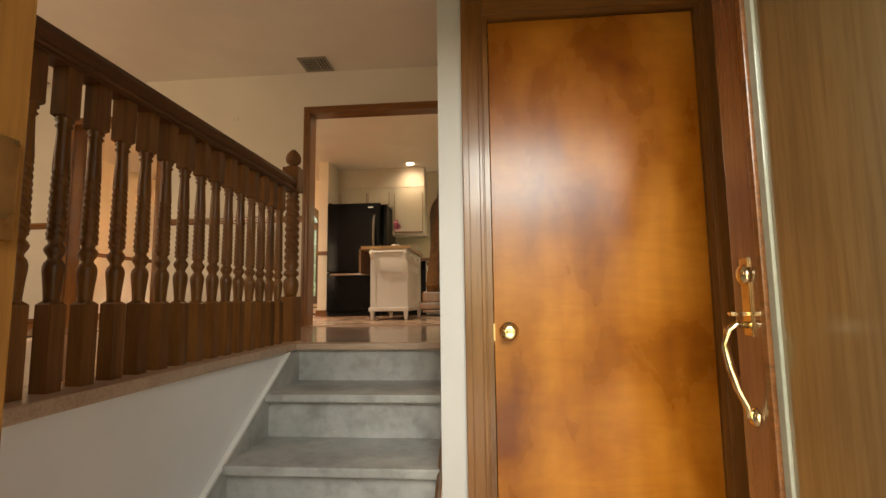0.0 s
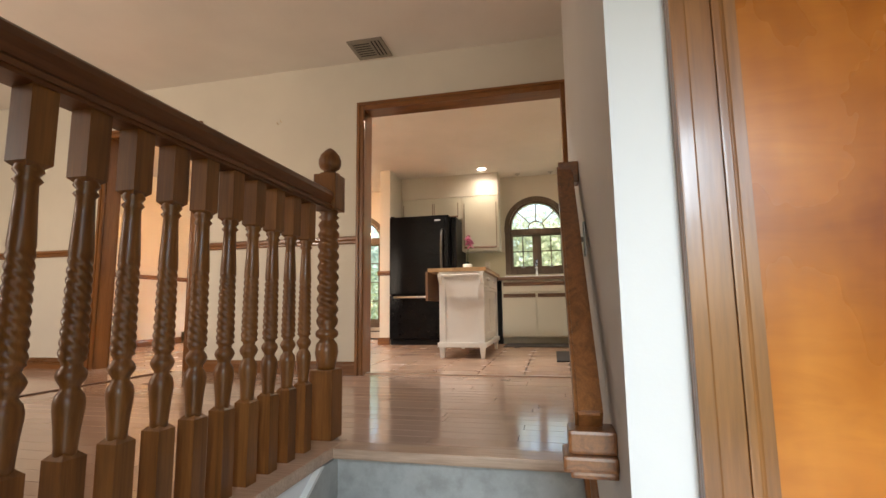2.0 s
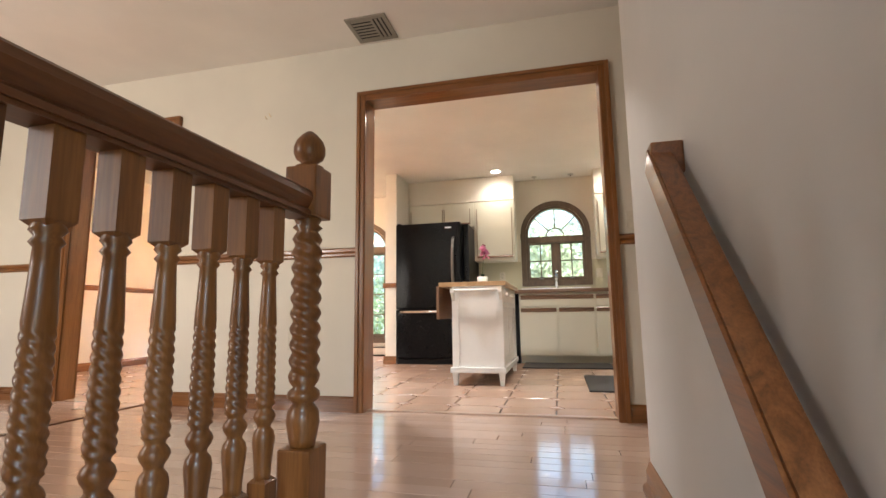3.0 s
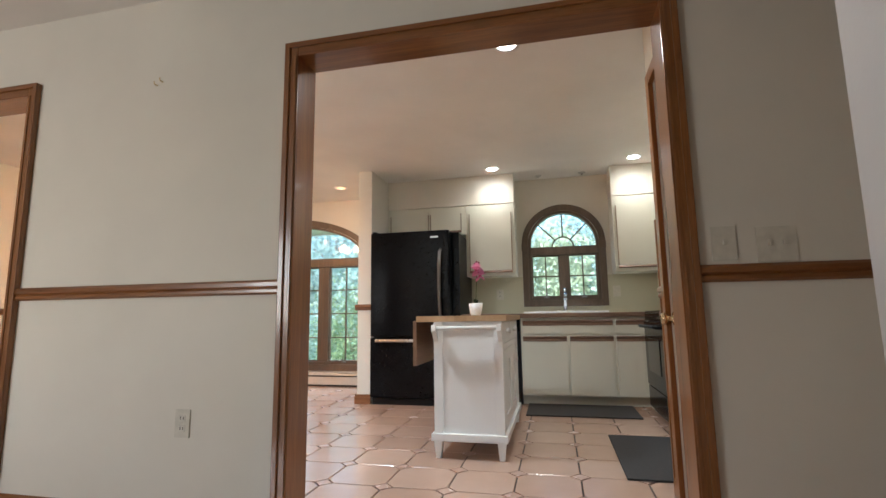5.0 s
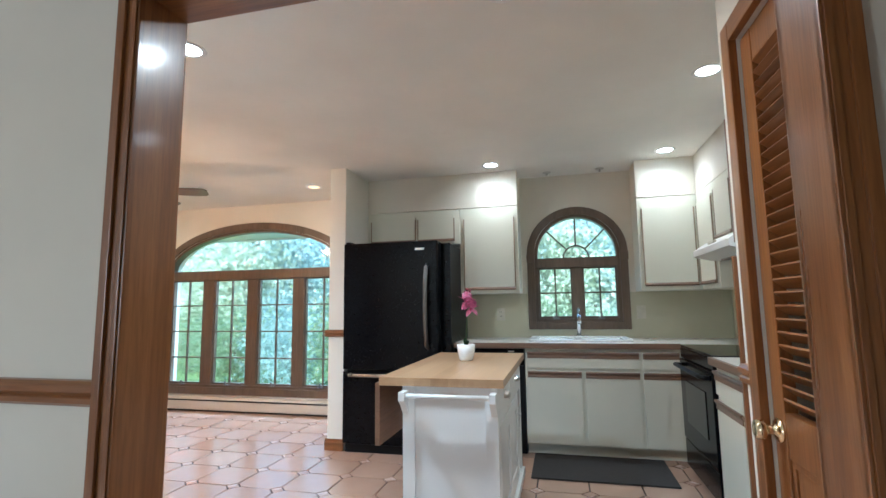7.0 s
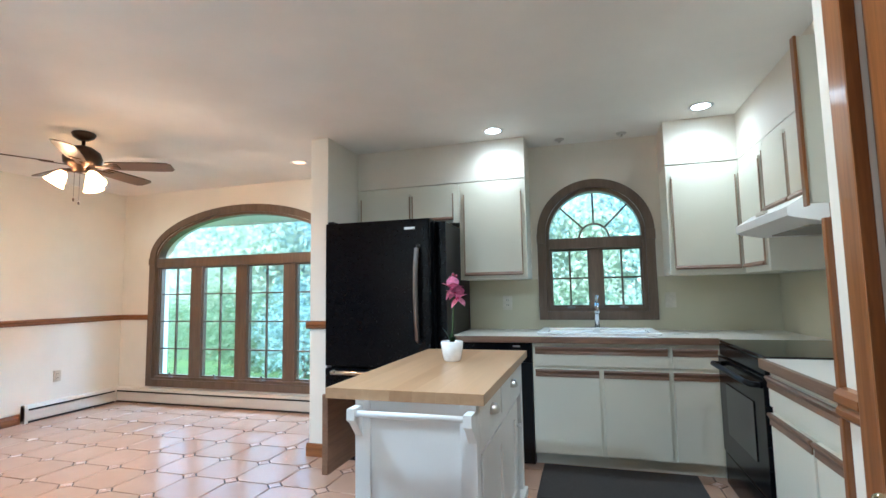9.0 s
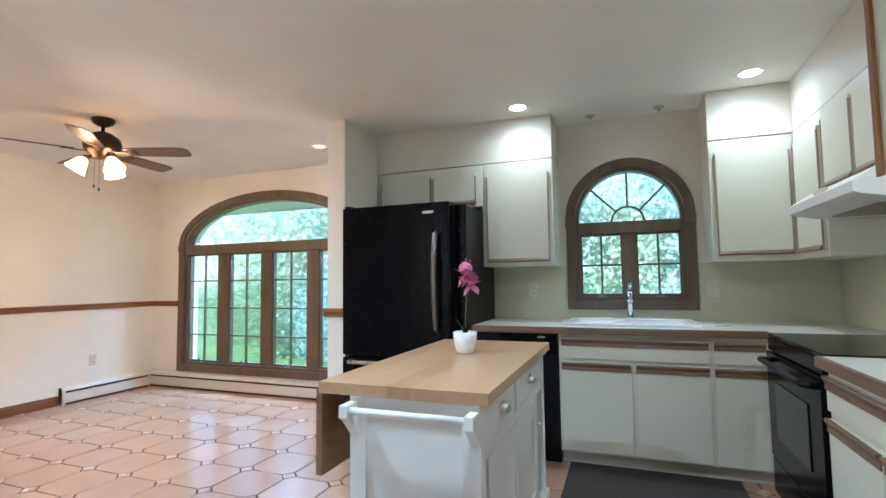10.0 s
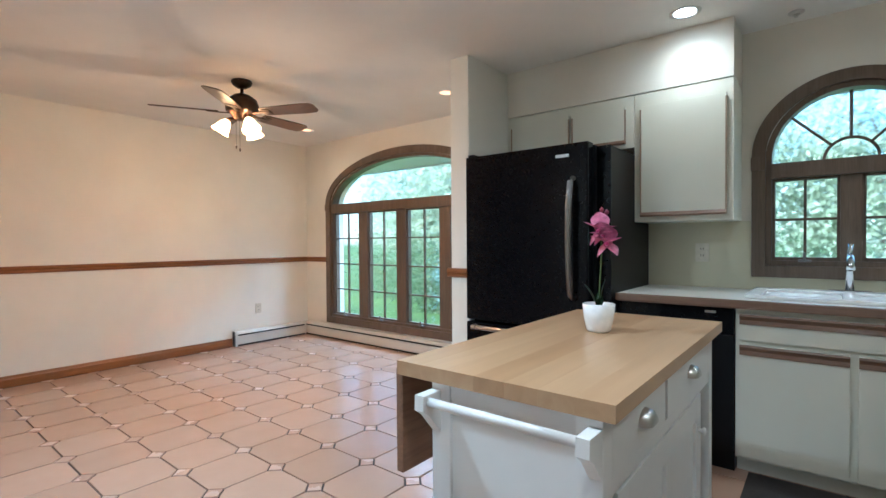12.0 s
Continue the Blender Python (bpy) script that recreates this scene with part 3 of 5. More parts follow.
leaf = part("door_leaf", boxes((X_L + 0.012, X_L + T_L, 1.135, 2.065, FOYER + 0.02, 1.24)), ENTRY_WOOD, door_entry)
part("lock_stile", boxes((X_L, X_L + T_L, 1.945, 2.067, FOYER + 0.018, 1.242), bevel=0.003), ENTRY_STILE, leaf)
part("hinge_stile", boxes((X_L, X_L + T_L, 1.133, 1.25, FOYER + 0.018, 1.242), bevel=0.003), ENTRY_STILE, leaf)
part("rail", boxes((X_L, X_L + T_L, 1.25, 1.945, FOYER + 0.018, FOYER + 0.22), bevel=0.003), ENTRY_STILE, leaf)
part("rail", boxes((X_L, X_L + T_L, 1.25, 1.945, 1.12, 1.242), bevel=0.003), ENTRY_STILE, leaf)
part("panel_bead", boxes((X_L - 0.006, X_L + 0.012, 1.925, 1.947, FOYER + 0.22, 1.12), bevel=0.004), OAK_LIT, leaf, "lighter wood moulding")
part("panel_bead", boxes((X_L - 0.006, X_L + 0.012, 1.248, 1.27, FOYER + 0.22, 1.12), bevel=0.004), OAK_LIT, leaf)
part("glazing_strip", boxes((X_L + 0.004, X_L + 0.0125, 1.900, 1.925, FOYER + 0.22, 1.12), bevel=0.003), ENTRY_GLINT, leaf, "pale strip with the glass edge's bright reflection painted in")
handle = part("handle_plate", boxes((X_L - 0.005, X_L, 1.985, 2.02, 0.13, 0.315), bevel=0.002), BRASS, leaf, "brass thumb-latch plate")
bm = bmesh.new()
yy = 2.003
sweep(bm, [(X_L, yy, 0.155), (X_L - 0.03, yy, 0.158), (X_L - 0.052, yy, 0.145), (X_L - 0.058, yy, 0.11), (X_L - 0.052, yy, 0.06), (X_L - 0.036, yy, 0.005), (X_L - 0.020, yy, -0.035), (X_L - 0.016, yy, -0.055), (X_L, yy, -0.06)], [0.009, 0.009, 0.0095, 0.010, 0.0105, 0.010, 0.009, 0.009, 0.009], 10)
part("grip", bm, BRASS, handle, "curved brass grip", True)
part("thumb_piece", boxes((X_L - 0.045, X_L, yy - 0.010, yy + 0.010, 0.178, 0.186), bevel=0.002), BRASS, handle)
part("lower_rose", turned([(0.002, 0), (0.022, 0), (0.022, 0.006), (0.014, 0.014), (0.001, 0.016)], (X_L, yy, -0.058), 16, Matrix.Rotation(radians(-90), 4, "Y")), BRASS, handle, smooth=True)
part("deadbolt", turned([(0.002, 0), (0.026, 0), (0.024, 0.012), (0.012, 0.018), (0.001, 0.018)], (X_L, yy, 0.275), 16, Matrix.Rotation(radians(-90), 4, "Y")), BRASS, handle, smooth=True)

# louvred pantry door, closed; built flat along +x and turned into the wall
louvre_door = thing("louvre_door", (-0.26, 5.49, 0), "stained wood louvred pantry door, closed, with brass knob", "door")
HINGE = Matrix.Translation((-0.282, 5.237, 0)) @ Matrix.Rotation(radians(90), 4, "Z") @ Matrix.Diagonal((1, -1, 1, 1))
for a, b in ((5.743, 5.808),):
    part("side_casing", boxes((-0.315, -0.2905, a, b, 0, 2.082), bevel=0.005), TRIM, louvre_door)
part("head_casing", boxes((-0.315, -0.2905, 5.255, 5.743, 2.018, 2.082), bevel=0.005), TRIM_Y, louvre_door)
W, H_L = 0.506, 2.012


def hinged(*rows, bevel=0.0):
    bm = boxes(*rows, bevel=bevel)
    bmesh.ops.transform(bm, matrix=HINGE, verts=bm.verts)
    return bm


for a, b in ((0, 0.075), (W - 0.075, W)):
    part("stile", hinged((a, b, 0, 0.034, 0.012, H_L), bevel=0.004), TRIM, louvre_door)
for a, b in ((0.012, 0.17), (0.78, 0.90), (H_L - 0.10, H_L)):
    part("rail", hinged((0.075, W - 0.075, 0.002, 0.032, a, b), bevel=0.003), TRIM, louvre_door)
part("panel", hinged((0.075, W - 0.075, 0.011, 0.023, 0.17, 0.78)), TRIM, louvre_door)
part("panel_bead", hinged((0.075, W - 0.075, 0.006, 0.028, 0.17, 0.19), (0.075, W - 0.075, 0.006, 0.028, 0.76, 0.78), (0.075, 0.095, 0.006, 0.028, 0.19, 0.76), (W - 0.095, W - 0.075, 0.006, 0.028, 0.19, 0.76), bevel=0.003), TRIM, louvre_door)
slat = None
for i in range(28):
    z = 0.925 + i * 0.0360
    if slat is None:
        bm = boxes((0.077, W - 0.077, -0.021, 0.021, -0.0035, 0.0035), bevel=0.002)
        slat_mesh = bpy.data.meshes.new("slat")
        bm.to_mesh(slat_mesh)
        bm.free()
        slat_mesh.materials.append(TRIM_X)
        slat = True
    s = new("slat", slat_mesh)
    s.parent = louvre_door
    s.matrix_parent_inverse = world_of(louvre_door).inverted()
    s.matrix_basis = HINGE @ Matrix.Translation((0, 0.017, z)) @ Matrix.Rotation(radians(-38), 4, "X")
bm = turned(rose, (0, 0, 0), 20, TO_FRONT)
bmesh.ops.transform(bm, matrix=HINGE @ Matrix.Translation((W - 0.038, 0, 0.845)), verts=bm.verts)
part("door_knob", bm, BRASS, louvre_door, "brass round knob", True)
bm = turned(rose, (0, 0, 0), 20, Matrix.Rotation(radians(-90), 4, "X"))
bmesh.ops.transform(bm, matrix=HINGE @ Matrix.Translation((W - 0.038, 0.034, 0.845)), verts=bm.verts)
part("door_knob", bm, BRASS, louvre_door, "brass round knob", True)
part("latch", hinged((W - 0.002, W + 0.003, 0.005, 0.029, 0.79, 0.90)), BRASS, louvre_door)

# ---- balustrade ----
X_B, Y_B, PITCH = -1.345, 3.2525, 0.1025


def rope(z0, z1, r, n=14):
    return [(r, z0 + (z1 - z0) * i / n) for i in range(n + 1)]


def baluster():
    ob = thing("baluster", (X_B, Y_B, 0.006), "turned dark oak baluster with a rope twist and square ends", "baluster", "balusters of the stair well")
    def square(z0, z1, w, name):
        bm = boxes((X_B - w, X_B + w, Y_B - w, Y_B + w, z0, z1))
        top = [e for e in bm.edges if all(abs(v.co.z - (z1 if name == "base_block" else z0)) < 1e-4 for v in e.verts)]
        bmesh.ops.bevel(bm, geom=top, offset=0.011, segments=1, affect="EDGES")
        part(name, bm, OAK, ob)
    square(0.006, 0.235, 0.0225, "base_block")
    square(0.710, 0.852, 0.0225, "top_block")
    prof = [(0.020, 0.225), (0.0205, 0.242), (0.0235, 0.275), (0.0275, 0.306), (0.028, 0.318), (0.025, 0.330), (0.017, 0.340), (0.018, 0.346), (0.025, 0.356), (0.028, 0.364), (0.025, 0.372), (0.018, 0.380), (0.019, 0.386)]
    prof += [(r - 0.003 * i / 84, z) for i, (r, z) in enumerate(rope(0.392, 0.575, 0.0245, 84))] + [(0.0225, 0.585), (0.0205, 0.62), (0.0185, 0.66), (0.0175, 0.685), (0.024, 0.692), (0.0175, 0.700), (0.025, 0.708), (0.022, 0.716), (0.022, 0.722)]
    bm = bmesh.new()
    prof = [(r * 0.88, z) for r, z in prof]
    lathe(bm, prof, (X_B, Y_B, 0), 30, (0.392, 0.575, 0.065, 4, 10.0))
    part("turned_shaft", bm, OAK, ob, smooth=True)
    return ob


first = baluster()
for k in range(1, 22):
    copy_thing(first, Matrix.Translation((X_B, Y_B - PITCH * k, 0.006)))

newel = thing("newel_post", (X_B, 3.425, 0.006), "dark oak newel post with rope twist and acorn finial", "newel post")
for name, z0, z1 in (("base_block", 0.006, 0.255), ("top_block", 0.858, 1.0)):
    bm = boxes((X_B - 0.046, X_B + 0.046, 3.425 - 0.046, 3.425 + 0.046, z0, z1), bevel=0.006)
    part(name, bm, OAK, newel)
bm = bmesh.new()
prof = [(0.030, 0.25), (0.036, 0.275), (0.043, 0.315), (0.040, 0.345), (0.026, 0.365), (0.040, 0.375), (0.043, 0.385), (0.040, 0.395), (0.028, 0.405), (0.038, 0.42)]
prof += rope(0.43, 0.80, 0.037, 96) + [(0.036, 0.81), (0.028, 0.822), (0.040, 0.832), (0.030, 0.842), (0.036, 0.852), (0.036, 0.862)]
lathe(bm, prof, (X_B, 3.425, 0), 24, (0.43, 0.80, 0.11, 2, 9.0))
part("turned_shaft", bm, OAK, newel, smooth=True)
bm = bmesh.new()
lathe(bm, [(0.040, 1.0), (0.040, 1.006), (0.024, 1.012), (0.024, 1.02), (0.038, 1.030), (0.044, 1.045), (0.044, 1.062), (0.037, 1.082), (0.022, 1.100), (0.010, 1.110), (0.001, 1.114)], (X_B, 3.425, 0), 20)
part("finial", bm, OAK, newel, "acorn finial", True)

banister = thing("banister_rail", (X_B, 2.2, 0.87), "thick rounded dark oak banister rail over the balusters", "rail")
RAIL_P = [(-0.035, 0), (0.035, 0), (0.035, 0.012), (0.026, 0.022), (0.034, 0.036), (0.040, 0.052), (0.036, 0.070), (0.022, 0.082), (0, 0.086), (-0.022, 0.082), (-0.036, 0.070), (-0.040, 0.052), (-0.034, 0.036), (-0.026, 0.022), (-0.035, 0.012)]
bm = bmesh.new()
extrude_outline(bm, [(X_B + a, 0.858 + 0.9 * b) for a, b in RAIL_P], "y", 1.10, 3.385)
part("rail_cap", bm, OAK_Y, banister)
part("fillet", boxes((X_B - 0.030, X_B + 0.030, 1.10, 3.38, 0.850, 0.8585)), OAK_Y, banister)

# wall handrail
handrail = thing("handrail", (X_STAIR_R, 3.0, 0.5), "flat oak handrail with returned ends on wall brackets", "handrail")
P0, P1 = Vector((2.665, 0.262)), Vector((3.36, 0.925))
d = (P1 - P0).normalized()
n = Vector((-d.y, d.x))
bm = bmesh.new()
hw = 0.034
extrude_outline(bm, [tuple(P0 + n * hw), tuple(P0 - n * hw), tuple(P1 - n * hw), tuple(P1 + n * hw)], "x", -0.474, -0.425)
bmesh.ops.bevel(bm, geom=list(bm.edges), offset=0.006, segments=2, affect="EDGES")
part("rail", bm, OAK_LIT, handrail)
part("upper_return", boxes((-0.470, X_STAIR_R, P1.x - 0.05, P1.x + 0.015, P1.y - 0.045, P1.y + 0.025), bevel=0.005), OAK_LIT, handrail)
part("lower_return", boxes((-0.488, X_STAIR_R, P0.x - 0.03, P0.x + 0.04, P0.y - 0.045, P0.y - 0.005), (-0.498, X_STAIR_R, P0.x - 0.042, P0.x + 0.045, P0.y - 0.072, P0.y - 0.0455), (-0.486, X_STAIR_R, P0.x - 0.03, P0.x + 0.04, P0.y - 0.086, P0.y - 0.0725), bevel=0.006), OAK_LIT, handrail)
bm = bmesh.new()
sweep(bm, [(X_STAIR_R, 3.17, 0.67), (-0.42, 3.17, 0.67), (-0.435, 3.17, 0.675), (-0.45, 3.17, 0.71)], 0.008, 8)
box(bm, X_STAIR_R - 0.006, X_STAIR_R, 3.155, 3.185, 0.62, 0.72, bevel=0.002)
part("bracket", bm, STEEL_DARK, handrail, "dark metal wall bracket")

# ---- windows ----


def ring_arch(bm, c, spring, h_out, r_out, h_in, r_in, y0, y1, n=32):
    """Half of an elliptical ring standing on the spring line."""
    out = [(c - h_out * math.cos(math.pi * i / n), spring + r_out * math.sin(math.pi * i / n)) for i in range(n + 1)]
    ins = [(c - h_in * math.cos(math.pi * i / n), spring + r_in * math.sin(math.pi * i / n)) for i in range(n + 1)]
    rows = []
    for o, k in zip(out, ins):
        rows.append([bm.verts.new((o[0], y0, o[1])), bm.verts.new((k[0], y0, k[1])), bm.verts.new((k[0], y1, k[1])), bm.verts.new((o[0], y1, o[1]))])
    for a, b in zip(rows, rows[1:]):
        for i in range(4):
            bm.faces.new((a[i], b[i], b[(i + 1) % 4], a[(i + 1) % 4]))
    bm.faces.new(rows[0])
    bm.faces.new(rows[-1][::-1])


def pane(bm, x0, x1, z0, z1, y):
    box(bm, x0, x1, y, y + 0.006, z0, z1)


def arch_window(name, where, label, wall_y, hole, wide, transom, lights, cols, rows, spokes, hub):
    a, b, sill, spring, rise = hole
    c, h = (a + b) / 2, (b - a) / 2
    ob = thing(name, where, label, "window", kind="structure")
    y0 = wall_y - 0.022
    # casing on the wall
    part("side_casing", boxes((a - wide, a + 0.002, y0, wall_y, sill - wide, spring), bevel=0.004), WINDOW_WOOD, ob)
    part("side_casing", boxes((b - 0.002, b + wide, y0, wall_y, sill - wide, spring), bevel=0.004), WINDOW_WOOD, ob)
    part("sill_casing", boxes((a, b, y0, wall_y, sill - wide, sill + 0.002), bevel=0.004), WINDOW_WOOD, ob)
    for s in (a - wide - 0.004, b - 0.004):
        part("plinth_block", boxes((s, s + wide + 0.008, y0 - 0.008, wall_y, spring - 0.06, spring + 0.02), bevel=0.004), WINDOW_WOOD, ob)
    bm = bmesh.new()
    ring_arch(bm, c, spring + 0.02, h + wide, rise + wide - 0.02, h - 0.002, rise - 0.022, y0, wall_y)
    part("arch_casing", bm, WINDOW_WOOD, ob)
    # frame in the opening
    f0, f1 = wall_y + 0.03, wall_y + 0.10
    t = 0.032
    part("frame_side", boxes((a, a + t, f0 - 0.03, f1, sill, spring)), WINDOW_WOOD, ob)
    part("frame_side", boxes((b - t, b, f0 - 0.03, f1, sill, spring)), WINDOW_WOOD, ob)
    part("frame_sill", boxes((a + t, b - t, f0 - 0.03, f1, sill, sill + t)), WINDOW_WOOD, ob)
    bm = bmesh.new()
    ring_arch(bm, c, spring, h, rise, h - t, rise - t, f0 - 0.03, f1)
    part("frame_arch", bm, WINDOW_WOOD, ob)
    part("transom", boxes((a + t, b - t, f0 - 0.045, f1, transom[0], transom[1]), bevel=0.004), WINDOW_WOOD, ob)
    # mullions between the lights
    edges = [a + t] + [e for l in lights for e in l] + [b - t]
    for k in range(0, len(edges), 2):
        if edges[k + 1] - edges[k] > 0.012:
            part("mullion", boxes((edges[k], edges[k + 1], f0 - 0.02, f1, sill + t, transom[0]), bevel=0.004), WINDOW_WOOD, ob)
    for x0, x1 in lights:
        z0, z1 = sill + t, transom[0]
        sash = part("sash", boxes((x0, x0 + 0.014, f0, f1 - 0.02, z0, z1), (x1 - 0.014, x1, f0, f1 - 0.02, z0, z1), (x0 + 0.014, x1 - 0.014, f0, f1 - 0.02, z0, z0 + 0.02), (x0 + 0.014, x1 - 0.014, f0, f1 - 0.02, z1 - 0.014, z1)), WINDOW_WOOD, ob)
        for i in range(1, cols):
            x = x0 + (x1 - x0) * i / cols
            part("muntin", boxes((x - 0.007, x + 0.007, f0 + 0.012, f1 - 0.03, z0, z1)), WINDOW_WOOD, sash)
        for j in range(1, rows):
            z = z0 + (z1 - z0) * j / rows
            part("muntin", boxes((x0, x1, f0 + 0.013, f1 - 0.031, z - 0.007, z + 0.007)), WINDOW_WOOD, sash)
        bm = bmesh.new()
        pane(bm, x0 + 0.006, x1 - 0.006, z0 + 0.006, z1 - 0.006, f0 + 0.022)
        g = part("pane", bm, GLASS, sash)
        g.visible_shadow = False
        crank = boxes(((x0 + x1) / 2 - 0.03, (x0 + x1) / 2 + 0.03, f0 - 0.05, f0 - 0.02, z0 - 0.006, z0 + 0.008), ((x0 + x1) / 2 - 0.008, (x0 + x1) / 2 + 0.006, f0 - 0.062, f0 - 0.048, z0 - 0.004, z0 + 0.05), bevel=0.003)
        part("crank", crank, STEEL_DARK, sash, "dark metal crank")
    # arched light
    n = 24
    bm = bmesh.new()
    zt = transom[1]
    pts = [(c - (h - 0.01) * math.cos(math.pi * i / n), max(zt - 0.01, spring + (rise - 0.01) * math.sin(math.pi * i / n))) for i in range(n + 1)]
    extrude_outline(bm, pts, "y", f0 + 0.022, f0 + 0.028)
    g = part("arch_pane", bm, GLASS, ob)
    g.visible_shadow = False
    if hub:
        bm = bmesh.new()
        ring_arch(bm, c, zt, hub, hub, hub - 0.014, hub - 0.014, f0 + 0.012, f1 - 0.03, 20)
        part("muntin", bm, WINDOW_WOOD, ob)
        for ang in spokes:
            ca, sa = math.cos(radians(ang)), math.sin(radians(ang))
            far = rise - t + (spring - zt) * 0.8
            bm = bmesh.new()
            sweep(bm, [(c + hub * ca, f0 + 0.025, zt + hub * sa), (c + far * ca, f0 + 0.025, zt + far * sa)], 0.0085, 6)
            part("muntin", bm, WINDOW_WOOD, ob)
    return ob


arch_window("window_1", (-0.70, Y_SINK, 1.0), "arched wooden sink window with two four-pane casements", Y_SINK, SINK_HOLE, 0.067, (1.545, 1.635), [(-1.062, -0.748), (-0.652, -0.342)], 2, 2, (45, 90, 135), 0.125)
arch_window("window_2", (-4.425, Y_NOOK, 0.25), "wide arched wooden window with four eight-pane casements", Y_NOOK, NOOK_HOLE, 0.08, (1.545, 1.655), [(-5.575, -5.12), (-4.965, -4.50), (-4.355, -3.89), (-3.745, -3.28)], 2, 4, (), 0)

# front living room window, behind the walker
front_window = thing("window_3", (-4.5, 0.96, 0.75), "plain wooden living room window", "window", kind="structure")
part("frame", boxes((-4.9, -4.86, 0.97, 1.09, 0.75, 2.0), (-4.14, -4.1, 0.97, 1.09, 0.75, 2.0), (-4.86, -4.14, 0.97, 1.09, 0.75, 0.79), (-4.86, -4.14, 0.97, 1.09, 1.96, 2.0)), WINDOW_WOOD, front_window)

# ---- kitchen ----


def slab(ob, name, rows, mat=CABINET, bevel=0.003, label=""):
    return part(name, boxes(*rows, bevel=bevel), mat, ob, label)


def front_y(ob, x0, x1, z0, z1, y, pull, name="door"):
    """A flat cabinet front facing -y with a wood finger pull; pull: top or bottom."""
    d = part(name, boxes((x0, x1, y - 0.018, y, z0, z1), bevel=0.002), CABINET, ob)
    if pull == "top":
        bm = bmesh.new()
        extrude_outline(bm, [(y - 0.018, z1), (y - 0.030, z1), (y - 0.034, z1 - 0.008), (y - 0.022, z1 - 0.028), (y - 0.024, z1 - 0.05), (y - 0.018, z1 - 0.05)], "x", x0, x1)
        part("wood_pull", bm, CAB_OAK, d, "oak finger pull along the top")
    else:
        bm = bmesh.new()
        extrude_outline(bm, [(y - 0.018, z0), (y - 0.030, z0 - 0.002), (y - 0.033, z0 + 0.008), (y - 0.022, z0 + 0.026), (y - 0.018, z0 + 0.026)], "x", x0, x1)
        part("wood_pull", bm, CAB_OAK, d, "oak finger pull along the bottom")
        for x in (x0, x1):
            part("edge_strip", boxes((x - 0.005, x + 0.005, y - 0.021, y - 0.012, z0, z1 - 0.02), bevel=0.002), TAN, d, "tan wood edge strip")
    return d


# upper cabinets with the soffit over them
structure("soffit", boxes((-2.680, -1.215, 8.505, Y_SINK - 0.001, 2.108, CEILING - 0.001), (-0.19, 0.598, 8.505, Y_SINK - 0.001, 2.108, CEILING - 0.001), (0.285, 0.598, 5.902, 8.504, 2.108, CEILING - 0.001)), WALL, "white painted soffit above the wall cabinets", "wall")
uc = thing("wall_cabinet", (-1.5, 8.5, 1.302), "white laminate wall cabinet with oak pull", "cabinet", "kitchen wall cabinets")
slab(uc, "body", [(-1.757, -1.215, 8.51, Y_SINK - 0.002, 1.302, 2.104)])
front_y(uc, -1.715, -1.25, 1.335, 2.02, 8.51, "bottom")
uc = thing("wall_cabinet", (-2.28, 8.5, 1.79), "low white laminate cabinet above the refrigerator", "cabinet", "kitchen wall cabinets")
slab(uc, "body", [(-2.679, -1.759, 8.51, Y_SINK - 0.002, 1.775, 2.104)])
front_y(uc, -2.64, -2.19, 1.80, 2.04, 8.51, "bottom")
front_y(uc, -2.165, -1.81, 1.80, 2.04, 8.51, "bottom")
uc = thing("wall_cabinet", (0.05, 8.5, 1.302), "white laminate corner wall cabinet with oak pull", "cabinet", "kitchen wall cabinets")
slab(uc, "body", [(-0.19, 0.598, 8.51, Y_SINK - 0.002, 1.302, 2.104)])
front_y(uc, -0.155, 0.255, 1.34, 2.02, 8.51, "bottom")


def front_x(ob, y0, y1, z0, z1, x, pull, name="door", strips=True):
    """A flat cabinet front facing -x."""
    d = part(name, boxes((x - 0.018, x, y0, y1, z0, z1), bevel=0.002), CABINET, ob)
    bm = bmesh.new()
    if pull == "top":
        extrude_outline(bm, [(x - 0.018, z1), (x - 0.030, z1), (x - 0.034, z1 - 0.008), (x - 0.022, z1 - 0.028), (x - 0.024, z1 - 0.05), (x - 0.018, z1 - 0.05)], "y", y0, y1)
    else:
        extrude_outline(bm, [(x - 0.018, z0), (x - 0.030, z0 - 0.002), (x - 0.033, z0 + 0.008), (x - 0.022, z0 + 0.026), (x - 0.018, z0 + 0.026)], "y", y0, y1)
    part("wood_pull", bm, CAB_OAK_Y, d, "oak finger pull")
    if strips and pull == "bottom":
        for y in (y0, y1):
            part("edge_strip", boxes((x - 0.021, x - 0.012, y - 0.005, y + 0.005, z0, z1 - 0.02), bevel=0.002), TAN, d, "tan wood edge strip")
    return d


uc = thing("wall_cabinet", (0.4, 8.25, 1.302), "narrow white laminate wall cabinet beside the hood", "cabinet", "kitchen wall cabinets")
slab(uc, "body", [(0.285, 0.598, 8.035, 8.508, 1.302, 2.104)])
front_x(uc, 8.07, 8.46, 1.34, 2.02, 0.285, "bottom")
uc = thing("wall_cabinet", (0.4, 7.65, 1.63), "low white laminate wall cabinet above the range hood", "cabinet", "kitchen wall cabinets")
slab(uc, "body", [(0.285, 0.598, 7.255, 8.033, 1.63, 2.104)])
front_x(uc, 7.66, 8.0, 1.66, 2.05, 0.285, "bottom")
front_x(uc, 7.29, 7.63, 1.66, 2.05, 0.285, "bottom")
uc = thing("wall_cabinet", (0.4, 6.8, 1.302), "white laminate wall cabinet with one door standing open", "cabinet", "kitchen wall cabinets")
slab(uc, "body", [(0.285, 0.598, 5.905, 7.253, 1.46, 2.104)])
